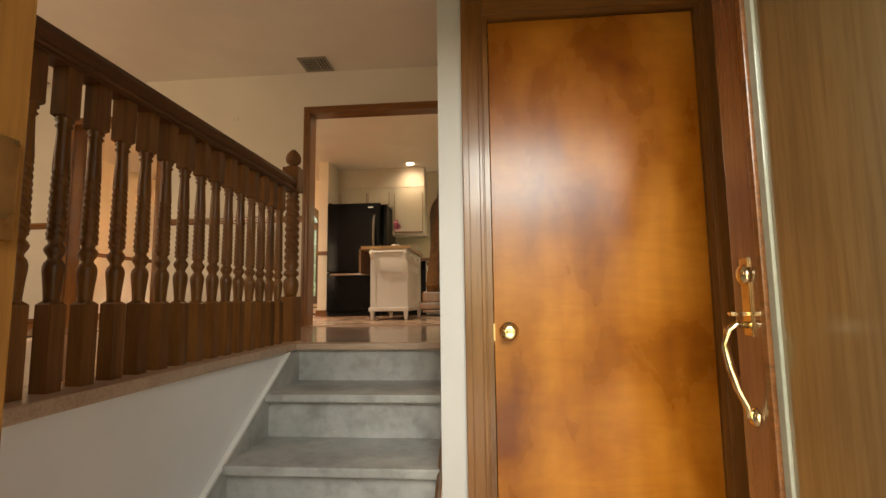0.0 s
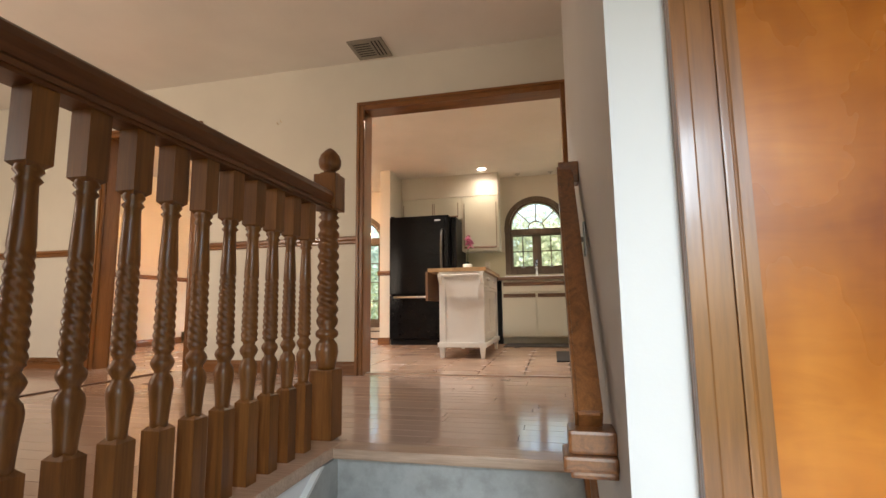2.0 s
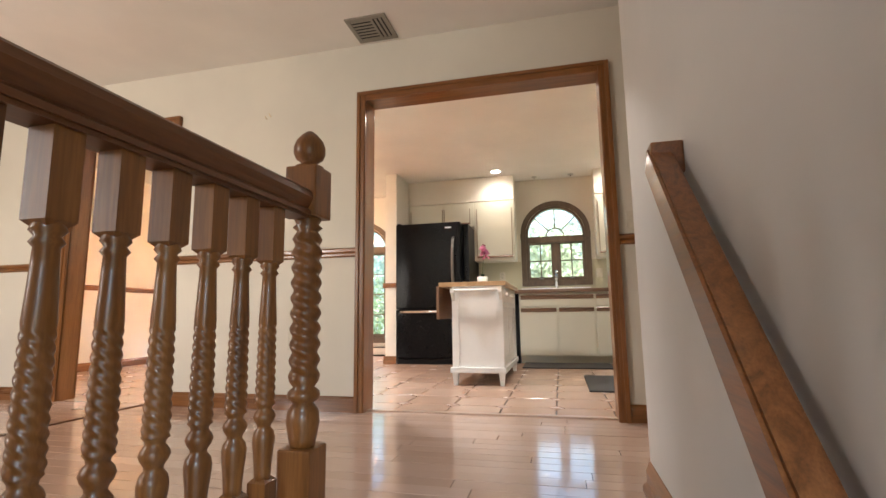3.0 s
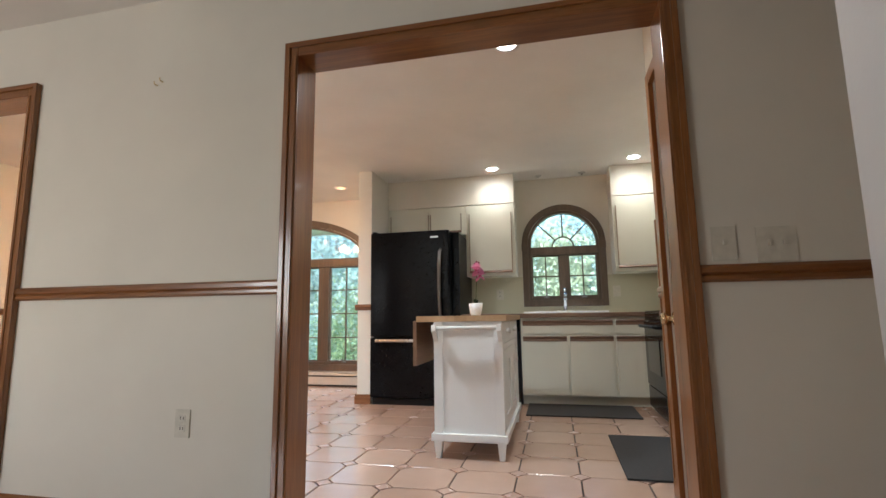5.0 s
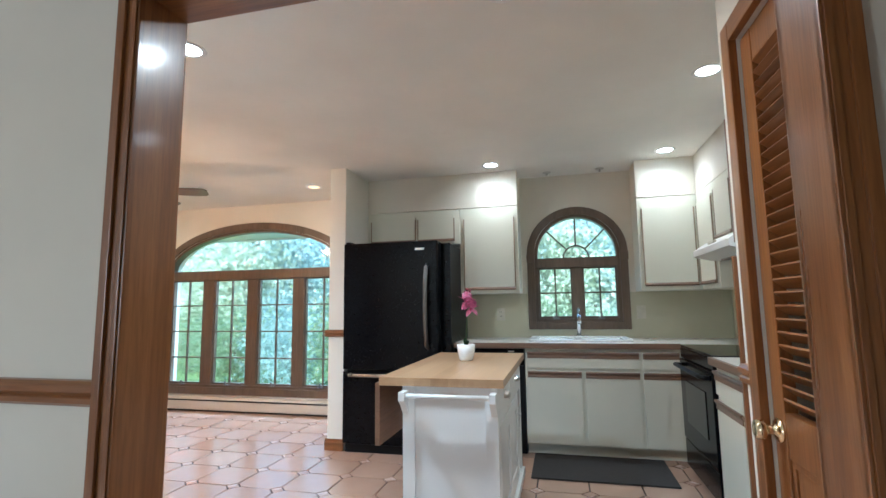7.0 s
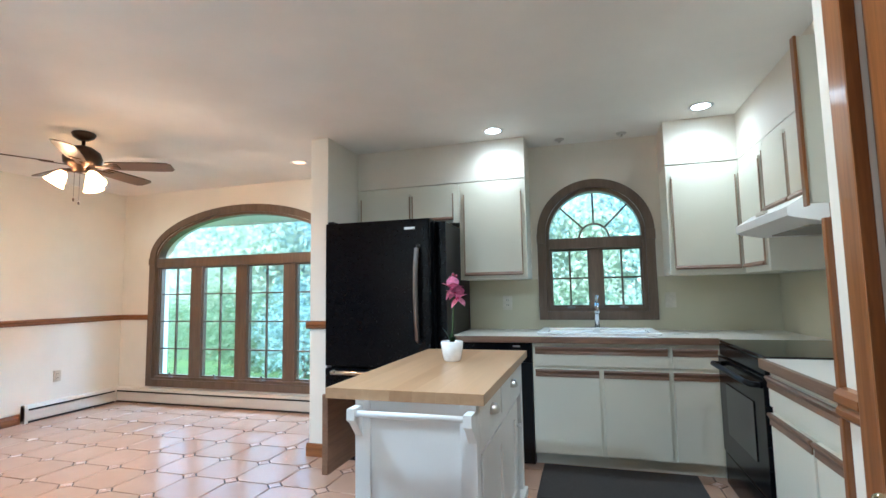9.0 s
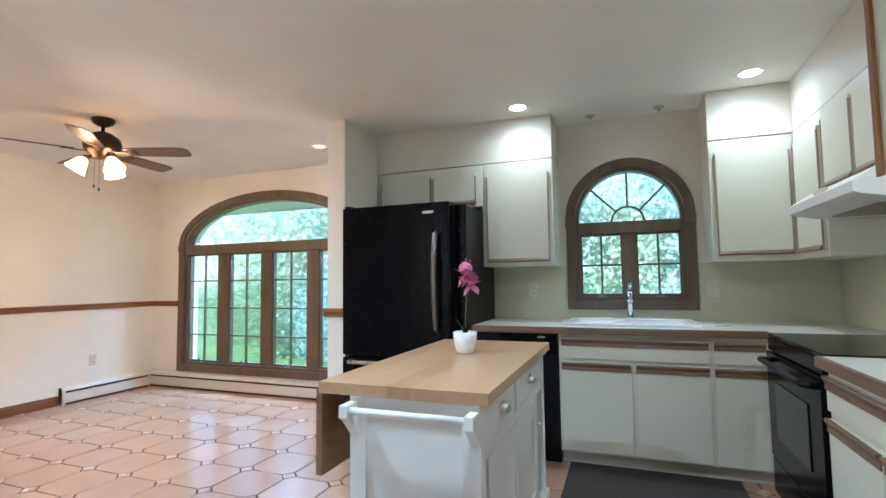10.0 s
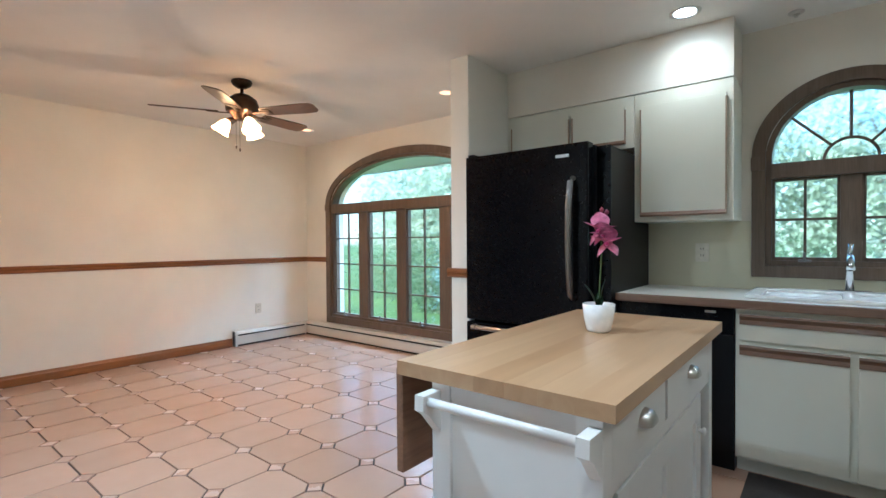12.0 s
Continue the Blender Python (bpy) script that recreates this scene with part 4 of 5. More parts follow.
front_x(uc, 6.82, 7.22, 1.49, 2.06, 0.285, "bottom")
bm = boxes((-0.055, 0.280, 6.60, 6.618, 1.485, 2.07), bevel=0.002)
od = part("door", bm, CABINET, uc, "white cabinet door swung open")
part("edge_strip", boxes((-0.063, -0.053, 6.592, 6.622, 1.475, 2.07), bevel=0.003), TRIM, od, "dark wood edge strip")

# base cabinets
bc = thing("base_cabinet", (-0.57, 8.5, 0), "white laminate sink base cabinet with oak finger pulls", "cabinet", "kitchen base cabinets")
slab(bc, "body", [(-1.165, 0.02, 8.195, Y_SINK - 0.002, 0.085, 0.844)])
slab(bc, "toe_kick", [(-1.165, 0.02, 8.26, 8.28, 0.0, 0.085)], CABINET)
front_y(bc, -1.145, -0.29, 0.685, 0.815, 8.195, "top", "drawer_front")
front_y(bc, -0.262, 0.0, 0.685, 0.815, 8.195, "top", "drawer_front")
front_y(bc, -1.145, -0.722, 0.10, 0.662, 8.195, "top")
front_y(bc, -0.692, -0.29, 0.10, 0.662, 8.195, "top")
front_y(bc, -0.262, 0.0, 0.10, 0.662, 8.195, "top")
bc = thing("base_cabinet", (0.3, 6.8, 0), "white laminate drawer base cabinet with oak finger pulls", "cabinet", "kitchen base cabinets")
slab(bc, "body", [(-0.01, 0.598, 5.902, 7.235, 0.085, 0.844)])
slab(bc, "toe_kick", [(0.05, 0.07, 5.902, 7.235, 0.0, 0.085)], CABINET)
front_x(bc, 6.37, 7.21, 0.685, 0.815, -0.01, "top", "drawer_front")
front_x(bc, 6.80, 7.21, 0.10, 0.655, -0.01, "top")
front_x(bc, 6.37, 6.78, 0.10, 0.655, -0.01, "top")
front_x(bc, 5.93, 6.35, 0.10, 0.655, -0.01, "top")
front_x(bc, 5.93, 6.35, 0.685, 0.815, -0.01, "top", "drawer_front")
bc = thing("base_cabinet", (0.3, 8.5, 0), "white laminate corner base cabinet behind the range", "cabinet", "kitchen base cabinets")
slab(bc, "body", [(0.022, 0.598, 8.035, Y_SINK - 0.002, 0.0, 0.844)])

worktop = thing("worktop", (-0.8, 8.5, 0.845), "cream laminate worktop with a rounded oak front edge", "worktop")
slab(worktop, "top", [(-1.755, 0.598, 8.172, Y_SINK - 0.001, 0.846, 0.885)], LAMINATE)
slab(worktop, "top_return", [(0.021, 0.597, 8.032, 8.171, 0.846, 0.885)], LAMINATE)
slab(worktop, "oak_edge", [(-1.757, 0.01, 8.148, 8.172, 0.843, 0.887)], CAB_OAK, 0.008, "rounded oak edge")
worktop2 = thing("worktop", (0.3, 6.8, 0.845), "short cream laminate worktop with a rounded oak edge", "worktop")
slab(worktop2, "top", [(-0.03, 0.598, 5.902, 7.237, 0.846, 0.885)], LAMINATE)
slab(worktop2, "oak_edge", [(-0.054, -0.03, 5.902, 7.238, 0.843, 0.887)], CAB_OAK_Y, 0.008, "rounded oak edge")
for row in ((-1.755, -1.166, Y_SINK - 0.006, Y_SINK - 0.001, 0.886, 1.301), (-1.166, -0.240, Y_SINK - 0.006, Y_SINK - 0.001, 0.886, 0.962), (-0.240, 0.591, Y_SINK - 0.006, Y_SINK - 0.001, 0.886, 1.301), (0.592, 0.598, 5.905, Y_SINK - 0.007, 0.886, 1.30)):
    structure("backsplash", boxes(row), SPLASH, "olive-beige laminate splashback", "wall")

# sink and tap
sink = thing("sink", (-0.72, 8.5, 0.886), "white enamelled double sink set in the worktop", "sink")
slab(sink, "rim", [(-1.135, -0.305, 8.26, 8.31, 0.886, 0.905), (-1.135, -0.305, 8.66, 8.785, 0.886, 0.905), (-1.135, -1.07, 8.31, 8.66, 0.886, 0.905), (-0.37, -0.305, 8.31, 8.66, 0.886, 0.905), (-0.745, -0.695, 8.31, 8.66, 0.886, 0.903)], PORCELAIN, 0.008)
slab(sink, "bowl", [(-1.07, -0.745, 8.31, 8.66, 0.887, 0.890), (-0.695, -0.37, 8.31, 8.66, 0.887, 0.890)], PORCELAIN, 0.0)
tap = thing("tap", (-0.71, 8.72, 0.905), "chrome kitchen tap with a short arched spout", "tap")
slab(tap, "base_plate", [(-0.80, -0.62, 8.695, 8.745, 0.905, 0.915)], CHROME, 0.004)
bm = bmesh.new()
sweep(bm, [(-0.71, 8.72, 0.91), (-0.71, 8.72, 1.02), (-0.71, 8.70, 1.08), (-0.71, 8.66, 1.10), (-0.71, 8.60, 1.075), (-0.71, 8.575, 1.03)], [0.02, 0.017, 0.016, 0.015, 0.016, 0.019], 12)
part("spout", bm, CHROME, tap, smooth=True)
bm = bmesh.new()
sweep(bm, [(-0.71, 8.722, 1.06), (-0.71, 8.735, 1.12), (-0.705, 8.74, 1.16)], [0.012, 0.009, 0.012], 8)
part("lever", bm, CHROME, tap, smooth=True)

# dishwasher
dw = thing("dishwasher", (-1.46, 8.5, 0), "black built-in dishwasher under the worktop", "dishwasher")
slab(dw, "body", [(-1.75, -1.17, 8.215, Y_SINK - 0.01, 0.0, 0.842)], BLACK_SOFT)
slab(dw, "door", [(-1.75, -1.17, 8.185, 8.215, 0.11, 0.70)], BLACK_SOFT)
slab(dw, "control_panel", [(-1.75, -1.17, 8.178, 8.215, 0.705, 0.84)], BLACK)
slab(dw, "badge", [(-1.30, -1.25, 8.174, 8.179, 0.81, 0.822)], NICKEL, 0.001)

# refrigerator
fr = thing("refrigerator", (-2.27, 8.35, 0), "tall black refrigerator with a bottom freezer drawer", "refrigerator")
slab(fr, "body", [(-2.674, -1.838, 8.045, 8.74, 0.02, 1.735)], BLACK_SOFT, 0.006)
up = slab(fr, "upper_door", [(-2.674, -1.838, 7.955, 8.04, 0.675, 1.742)], BLACK, 0.012)
lo = slab(fr, "freezer_drawer", [(-2.674, -1.838, 7.955, 8.04, 0.075, 0.66)], BLACK, 0.012)
slab(fr, "foot_grille", [(-2.664, -1.85, 7.99, 8.04, 0.0, 0.065)], BLACK_SOFT)
bm = bmesh.new()
sweep(bm, [(-1.925, 7.955, 0.86), (-1.925, 7.915, 0.88), (-1.93, 7.90, 1.05), (-1.932, 7.898, 1.20), (-1.93, 7.90, 1.38), (-1.925, 7.915, 1.52), (-1.925, 7.955, 1.54)], 0.017, 10)
part("handle", bm, STEEL_DARK, up, "dark steel bowed handle", True)
bm = bmesh.new()
sweep(bm, [(-2.60, 7.955, 0.635), (-2.60, 7.91, 0.635), (-2.27, 7.90, 0.635), (-1.94, 7.91, 0.635), (-1.94, 7.955, 0.635)], 0.015, 10)
part("handle", bm, NICKEL, lo, "steel drawer handle", True)
slab(fr, "badge", [(-2.03, -1.95, 7.951, 7.956, 1.665, 1.682)], NICKEL, 0.001)
slab(fr, "hinge_cover", [(-2.664, -2.62, 7.97, 8.10, 1.742, 1.758)], BLACK_SOFT, 0.003)

# black panel added for the shadow in the gap beside the refrigerator
gap_shade = thing("filler_panel", (-1.815, 8.4, 0), "tall black panel for the shadow gap between refrigerator and worktop", "panel")
slab(gap_shade, "panel", [(-1.834, -1.760, 8.10, Y_SINK - 0.002, 0.0, 1.728)], BLACK_SOFT, 0.003)
slab(gap_shade, "edge_strip", [(-1.836, -1.758, 8.085, 8.0995, 0.0, 1.73)], BLACK, 0.003)

# range and hood
rg = thing("range", (0.28, 7.64, 0), "black electric range with a glass cooktop", "range")
slab(rg, "body", [(0.005, 0.597, 7.245, 8.025, 0.02, 0.872)], BLACK_SOFT)
slab(rg, "cooktop", [(-0.02, 0.597, 7.242, 8.028, 0.873, 0.893)], BLACK_GLASS, 0.004)
dr = slab(rg, "oven_door", [(-0.035, 0.004, 7.25, 8.02, 0.25, 0.80)], BLACK, 0.006)
slab(dr, "oven_window", [(-0.040, -0.034, 7.40, 7.87, 0.38, 0.66)], BLACK_GLASS, 0.002)
slab(rg, "control_panel", [(-0.025, 0.004, 7.25, 8.02, 0.805, 0.872)], BLACK, 0.004)
slab(rg, "storage_drawer", [(-0.030, 0.004, 7.25, 8.02, 0.06, 0.24)], BLACK, 0.006)
bm = bmesh.new()
sweep(bm, [(-0.035, 7.30, 0.755), (-0.075, 7.30, 0.76), (-0.085, 7.34, 0.762), (-0.085, 7.93, 0.762), (-0.075, 7.97, 0.76), (-0.035, 7.97, 0.755)], 0.014, 10)
part("handle", bm, BLACK_SOFT, dr, "black bar handle", True)
hood = thing("range_hood", (0.3, 7.64, 1.5), "white enamel range hood under the low cabinet", "range hood")
bm = bmesh.new()
extrude_outline(bm, [(0.597, 1.629), (0.20, 1.629), (0.112, 1.572), (0.112, 1.530), (0.135, 1.522), (0.24, 1.500), (0.597, 1.500)], "y", 7.25, 8.03)
part("shell", bm, WHITE_GLOSS, hood)
slab(hood, "filter", [(0.25, 0.55, 7.40, 7.88, 1.492, 1.500)], GRILLE)
slab(hood, "switch_plate", [(0.128, 0.150, 7.60, 7.72, 1.588, 1.606)], PLATE, 0.002)

# island cart
isl = thing("kitchen_island", (-1.37, 6.9, 0), "white kitchen cart with butcher block top and drop leaf", "kitchen island")
IX0, IX1, IY0, IY1 = -1.585, -1.150, 6.31, 7.45
for k in range(7):
    x0 = -1.700 + 0.0831 * k
    part("top_board", boxes((x0, x0 + 0.08302, 6.298, 7.485, 0.835, 0.872), bevel=0.0003), BUTCHER, isl)
slab(isl, "drop_leaf", [(-1.730, -1.706, 6.325, 7.46, 0.555, 0.842)], LEAF_WOOD, 0.004, "darker wood leaf hanging down")
slab(isl, "apron", [(IX0, IX1, IY0 + 0.004, IY0 + 0.022, 0.795, 0.834), (IX0 + 0.004, IX0 + 0.022, IY0 + 0.022, IY1, 0.13, 0.834), (IX0, IX1, IY1 - 0.02, IY1, 0.13, 0.834)], WHITE_GLOSS, 0.002)
slab(isl, "end_panel", [(IX0 + 0.05, IX1 - 0.05, IY0 + 0.010, IY0 + 0.022, 0.15, 0.795)], WHITE_GLOSS, 0.0)
for x0, x1 in ((IX0 - 0.003, IX0 + 0.055), (IX1 - 0.055, IX1 + 0.003)):
    slab(isl, "post", [(x0, x1, IY0, IY0 + 0.055, 0.11, 0.834)], WHITE_GLOSS)
    slab(isl, "post", [(x0, x1, IY1 - 0.055, IY1, 0.11, 0.834)], WHITE_GLOSS)
slab(isl, "bottom_rail", [(IX0 - 0.02, IX1 + 0.02, IY0 - 0.018, IY0 + 0.03, 0.105, 0.15), (IX1 - 0.03, IX1 + 0.02, IY0 + 0.03, IY1, 0.105, 0.15), (IX0 - 0.02, IX0 + 0.03, IY0 + 0.03, IY1, 0.105, 0.15)], WHITE_GLOSS, 0.006)
slab(isl, "bottom_shelf", [(IX0 + 0.03, IX1 - 0.03, IY0 + 0.03, IY1 - 0.02, 0.12, 0.135)], WHITE_GLOSS)
for x in (IX0 + 0.02, IX1 - 0.02):
    for y in (IY0 + 0.02, IY1 - 0.03):
        bm = bmesh.new()
        lathe(bm, [(0.022, 0), (0.026, 0.03), (0.036, 0.106)], (x, y, 0), 4)
        bmesh.ops.rotate(bm, cent=(x, y, 0), matrix=Matrix.Rotation(radians(45), 3, "Z"), verts=bm.verts)
        part("leg", bm, WHITE_GLOSS, isl)
slab(isl, "front_rail", [(IX1 - 0.03, IX1, IY0 + 0.055, IY1 - 0.055, 0.655, 0.690)], WHITE_GLOSS)
slab(isl, "divider", [(IX0 + 0.03, IX1 - 0.022, 7.27, 7.29, 0.14, 0.655)], WHITE_GLOSS)
slab(isl, "divider", [(IX1 - 0.03, IX1 - 0.001, 6.772, 6.792, 0.69, 0.834)], WHITE_GLOSS)
for y0, y1, py in ((6.358, 6.77, 6.575), (6.795, 7.39, 7.08)):
    dd = slab(isl, "drawer", [(IX1 - 0.02, IX1 + 0.004, y0, y1, 0.695, 0.828)], WHITE_GLOSS)
    bm = bmesh.new()
    n = 10
    rows = []
    for i in range(n + 1):
        a = math.pi * i / n
        rows.append([(IX1 + 0.004, py - 0.046 * math.cos(a), 0.752 + 0.034 * math.sin(a)), (IX1 + 0.022, py - 0.040 * math.cos(a), 0.752 + 0.030 * math.sin(a)), (IX1 + 0.031, py - 0.026 * math.cos(a), 0.752 + 0.018 * math.sin(a)), (IX1 + 0.032, py - 0.02 * math.cos(a), 0.752)])
    vs = [[bm.verts.new(p) for p in r] for r in rows]
    for a, b in zip(vs, vs[1:]):
        for j in range(3):
            bm.faces.new((a[j], b[j], b[j + 1], a[j + 1]))
    bmesh.ops.remove_doubles(bm, verts=bm.verts, dist=0.0004)
    part("cup_pull", bm, NICKEL, dd, "brushed metal cup pull", True)
cd = slab(isl, "cupboard_door", [(IX1 - 0.018, IX1 + 0.002, 6.40, 6.475, 0.16, 0.65), (IX1 - 0.018, IX1 + 0.002, 7.175, 7.25, 0.16, 0.65), (IX1 - 0.018, IX1 + 0.002, 6.475, 7.175, 0.575, 0.65), (IX1 - 0.018, IX1 + 0.002, 6.475, 7.175, 0.16, 0.235), (IX1 - 0.018, IX1 + 0.002, 6.79, 6.86, 0.235, 0.575)], WHITE_GLOSS, 0.002)
slab(cd, "door_panel", [(IX1 - 0.014, IX1 - 0.008, 6.475, 6.79, 0.235, 0.575)], WHITE_GLOSS, 0.0)
slab(cd, "door_panel", [(IX1 - 0.014, IX1 - 0.008, 6.86, 7.175, 0.235, 0.575)], WHITE_GLOSS, 0.0)
part("knob", turned([(0.001, 0), (0.007, 0), (0.006, 0.008), (0.013, 0.014), (0.013, 0.020), (0.001, 0.024)], (IX1 + 0.002, 7.215, 0.53), 14, Matrix.Rotation(radians(90), 4, "Y")), WHITE_GLOSS, cd, "white round knob", True)
slab(isl, "inner_shelf", [(IX0 + 0.03, IX1 - 0.03, 7.29, IY1 - 0.02, 0.39, 0.405)], WHITE_GLOSS)
for x in (IX0 + 0.012, IX1 - 0.012):
    bm = bmesh.new()
    extrude_outline(bm, [(IY0, 0.815), (IY0 - 0.066, 0.815), (IY0 - 0.068, 0.778), (IY0 - 0.045, 0.762), (IY0 - 0.018, 0.73), (IY0, 0.71)], "x", x - 0.014, x + 0.014)
    part("bar_bracket", bm, WHITE_GLOSS, isl)
bm = bmesh.new()
sweep(bm, [(IX0 + 0.012, IY0 - 0.046, 0.797), (IX1 - 0.012, IY0 - 0.046, 0.797)], 0.0115, 12)
part("towel_bar", bm, WHITE_GLOSS, isl, "white round towel bar", True)

# orchid
PX, PY, PZ = -1.425, 7.02, 0.872
pot = thing("orchid", (PX, PY, PZ), "pink artificial orchid in a small white pot", "potted plant")
part("pot", turned([(0.001, 0.002), (0.036, 0), (0.042, 0.008), (0.051, 0.05), (0.055, 0.095), (0.051, 0.097), (0.046, 0.075), (0.001, 0.075)], (PX, PY, PZ), 24), PORCELAIN, pot, "white glazed pot", True)
SOIL = plain("moss", (0.04, 0.045, 0.02), 0.9, 0.0, 0.4, 200)
STEM = plain("orchid_stem", (0.10, 0.15, 0.05), 0.5)
LEAF = plain("orchid_leaf", (0.025, 0.06, 0.02), 0.35, 0.0, 0.2, 40)
PETAL = plain("orchid_petal", (0.84, 0.29, 0.47), 0.5, 0.0, 0.35, 60)
BUD = plain("orchid_bud", (0.25, 0.03, 0.06), 0.5)
part("soil", turned([(0.001, 0.074), (0.046, 0.077), (0.036, 0.084), (0.001, 0.086)], (PX, PY, PZ), 16), SOIL, pot)
bm = bmesh.new()
sweep(bm, [(PX, PY, PZ + 0.06), (PX + 0.004, PY, PZ + 0.16), (PX + 0.012, PY - 0.004, PZ + 0.27), (PX + 0.014, PY - 0.01, PZ + 0.345), (PX + 0.034, PY - 0.016, PZ + 0.372)], 0.0028, 6)
part("stem", bm, STEM, pot, smooth=True)


def blade(ob, name, base, tip, width, lift, mat, n=8):
    bm = bmesh.new()
    b, t = Vector(base), Vector(tip)
    side = (t - b).cross(Vector((0, 0, 1)))
    side = side.normalized() if side.length > 1e-5 else Vector((1, 0, 0))
    prev = None
    for i in range(n + 1):
        f = i / n
        p = b.lerp(t, f) + Vector((0, 0, lift * math.sin(math.pi * f)))
        w = width * math.sin(math.pi * min(0.97, 0.12 + 0.86 * f)) * 0.5
        row = [bm.verts.new(p + side * w + Vector((0, 0, 0.1 * w))), bm.verts.new(p - Vector((0, 0, 0.12 * w))), bm.verts.new(p - side * w + Vector((0, 0, 0.1 * w)))]
        if prev:
            for j in range(2):
                bm.faces.new((prev[j], prev[j + 1], row[j + 1], row[j]))
        prev = row
    ex = bmesh.ops.solidify(bm, geom=bm.faces[:], thickness=0.0012)
    return part(name, bm, mat, ob, smooth=True)


for dx, dy, dz, wd in ((-0.050, -0.01, 0.165, 0.034), (0.022, 0.005, 0.185, 0.030), (-0.012, 0.035, 0.13, 0.028), (0.022, -0.035, 0.12, 0.026)):
    blade(pot, "leaf", (PX, PY, PZ + 0.075), (PX + dx, PY + dy, PZ + dz), wd, 0.012, LEAF)
rng = random.Random(4)
LIP = plain("orchid_lip", (0.42, 0.02, 0.12), 0.4)
for cx, cz, sz in ((0.016, 0.352, 0.060), (0.044, 0.308, 0.056), (0.030, 0.335, 0.045)):
    c0 = Vector((PX + cx, PY - 0.020 - 0.3 * cx, PZ + cz))
    for k in range(5):
        a = 2 * math.pi * k / 5 + rng.uniform(-0.2, 0.2) + 0.3
        tip = c0 + Vector((sz * math.cos(a), -0.012 - 0.014 * rng.random(), sz * math.sin(a)))
        blade(pot, "petal", c0, tip, 0.064 if k % 2 else 0.054, 0.003, PETAL, 6)
    part("lip", turned([(0.001, -0.010), (0.008, -0.004), (0.010, 0.004), (0.001, 0.012)], c0 + Vector((0, -0.014, -0.006)), 10), LIP, pot, "crimson flower centre", True)
for bx, bz in ((0.000, 0.405), (0.016, 0.420), (0.033, 0.412), (0.024, 0.400)):
    part("bud", turned([(0.001, -0.010), (0.007, -0.004), (0.008, 0.003), (0.001, 0.011)], (PX + bx, PY - 0.012, PZ + bz), 10), BUD, pot, smooth=True)

# mats
for x0, x1, y0, y1, lab in ((-1.11, -0.15, 7.66, 8.22, "dark rubber floor mat along the sink cabinet"), (-0.49, 0.0, 6.10, 7.05, "dark rubber floor mat beside the drawer cabinet")):
    bm = boxes((x0, x1, y0, y1, 0.001, 0.013), bevel=0.005)
    tagged(part("floor_mat", bm, MAT), lab, "mat", "kitchen mats")

# ---- nook and ceilings ----


def recessed(x, y, warm=False, lit=True, power=26):
    ob = thing("recessed_light", (x, y, CEILING), "round recessed ceiling light, switched on", "ceiling light", "recessed ceiling lights")
    bm = bmesh.new()
    lathe(bm, [(0.058, -0.002), (0.078, -0.004), (0.080, 0.0), (0.058, 0.0)], (x, y, CEILING), 28, cap=False)
    part("trim_ring", bm, WHITE_GLOSS, ob, smooth=True)
    bm = bmesh.new()
    lathe(bm, [(0.001, -0.0015), (0.056, -0.0015), (0.056, -0.0005), (0.001, -0.0005)], (x, y, CEILING), 24)
    part("lens", bm, BULB_WARM if warm else BULB, ob, "glowing lens")
    lamp("recessed_lamp", "SPOT", (x, y, CEILING - 0.02), power, (1.0, 0.74, 0.48) if warm else (0.90, 0.96, 1.0) if x < -2 else (1.0, 0.87, 0.74), radius=0.05, cone=165)


for x, y in ((-1.42, 8.29), (0.02, 8.27), (-1.03, 5.92), (-0.04, 6.87), (-2.55, 5.97)):
    recessed(x, y, power={8.29: 5.4, 8.27: 5.4, 5.92: 19.0, 6.87: 5.5}.get(y, 42.0))
for x, y in ((-3.306, 8.555), (-5.33, 8.60)):
    recessed(x, y, True, power=3)
for x, y in ((-0.943, 8.68), (-0.465, 8.68)):
    ob = thing("spot_light", (x, y, CEILING), "small round ceiling spotlight over the sink", "ceiling light", "small spotlights")
    part("collar", turned([(0.001, -0.012), (0.030, -0.012), (0.040, -0.004), (0.040, -0.0005), (0.001, -0.0005)], (x, y, CEILING), 20), NICKEL, ob, smooth=True)
    part("stub", turned([(0.001, -0.030), (0.010, -0.028), (0.012, -0.012), (0.001, -0.012)], (x, y, CEILING), 12), NICKEL, ob, smooth=True)

FX, FY = -4.34, 7.31
fan = thing("ceiling_fan", (FX, FY, CEILING), "dark bronze ceiling fan with wood blades and frosted glass shades", "ceiling fan")
BRONZE = plain("aged_bronze", (0.055, 0.035, 0.022), 0.35, 0.8, 0.2)
BLADE = wood("fan_blade", (0.05, 0.024, 0.012), (0.085, 0.045, 0.023), (0.12, 0.066, 0.034), "X", 0.35)
part("canopy", turned([(0.001, -0.0005), (0.075, -0.0005), (0.078, -0.012), (0.066, -0.035), (0.035, -0.055), (0.018, -0.060), (0.001, -0.060)], (FX, FY, CEILING), 24), BRONZE, fan, smooth=True)
FAN_Z = CEILING - 0.035
part("down_rod", turned([(0.012, 0.015), (0.012, -0.13), (0.02, -0.135)], (FX, FY, FAN_Z), 12), BRONZE, fan, smooth=True)
part("motor", turned([(0.02, -0.062), (0.06, -0.075), (0.108, -0.11), (0.124, -0.155), (0.118, -0.20), (0.095, -0.218), (0.07, -0.235), (0.06, -0.262), (0.03, -0.27), (0.001, -0.27)], (FX, FY, FAN_Z), 28), BRONZE, fan, smooth=True)
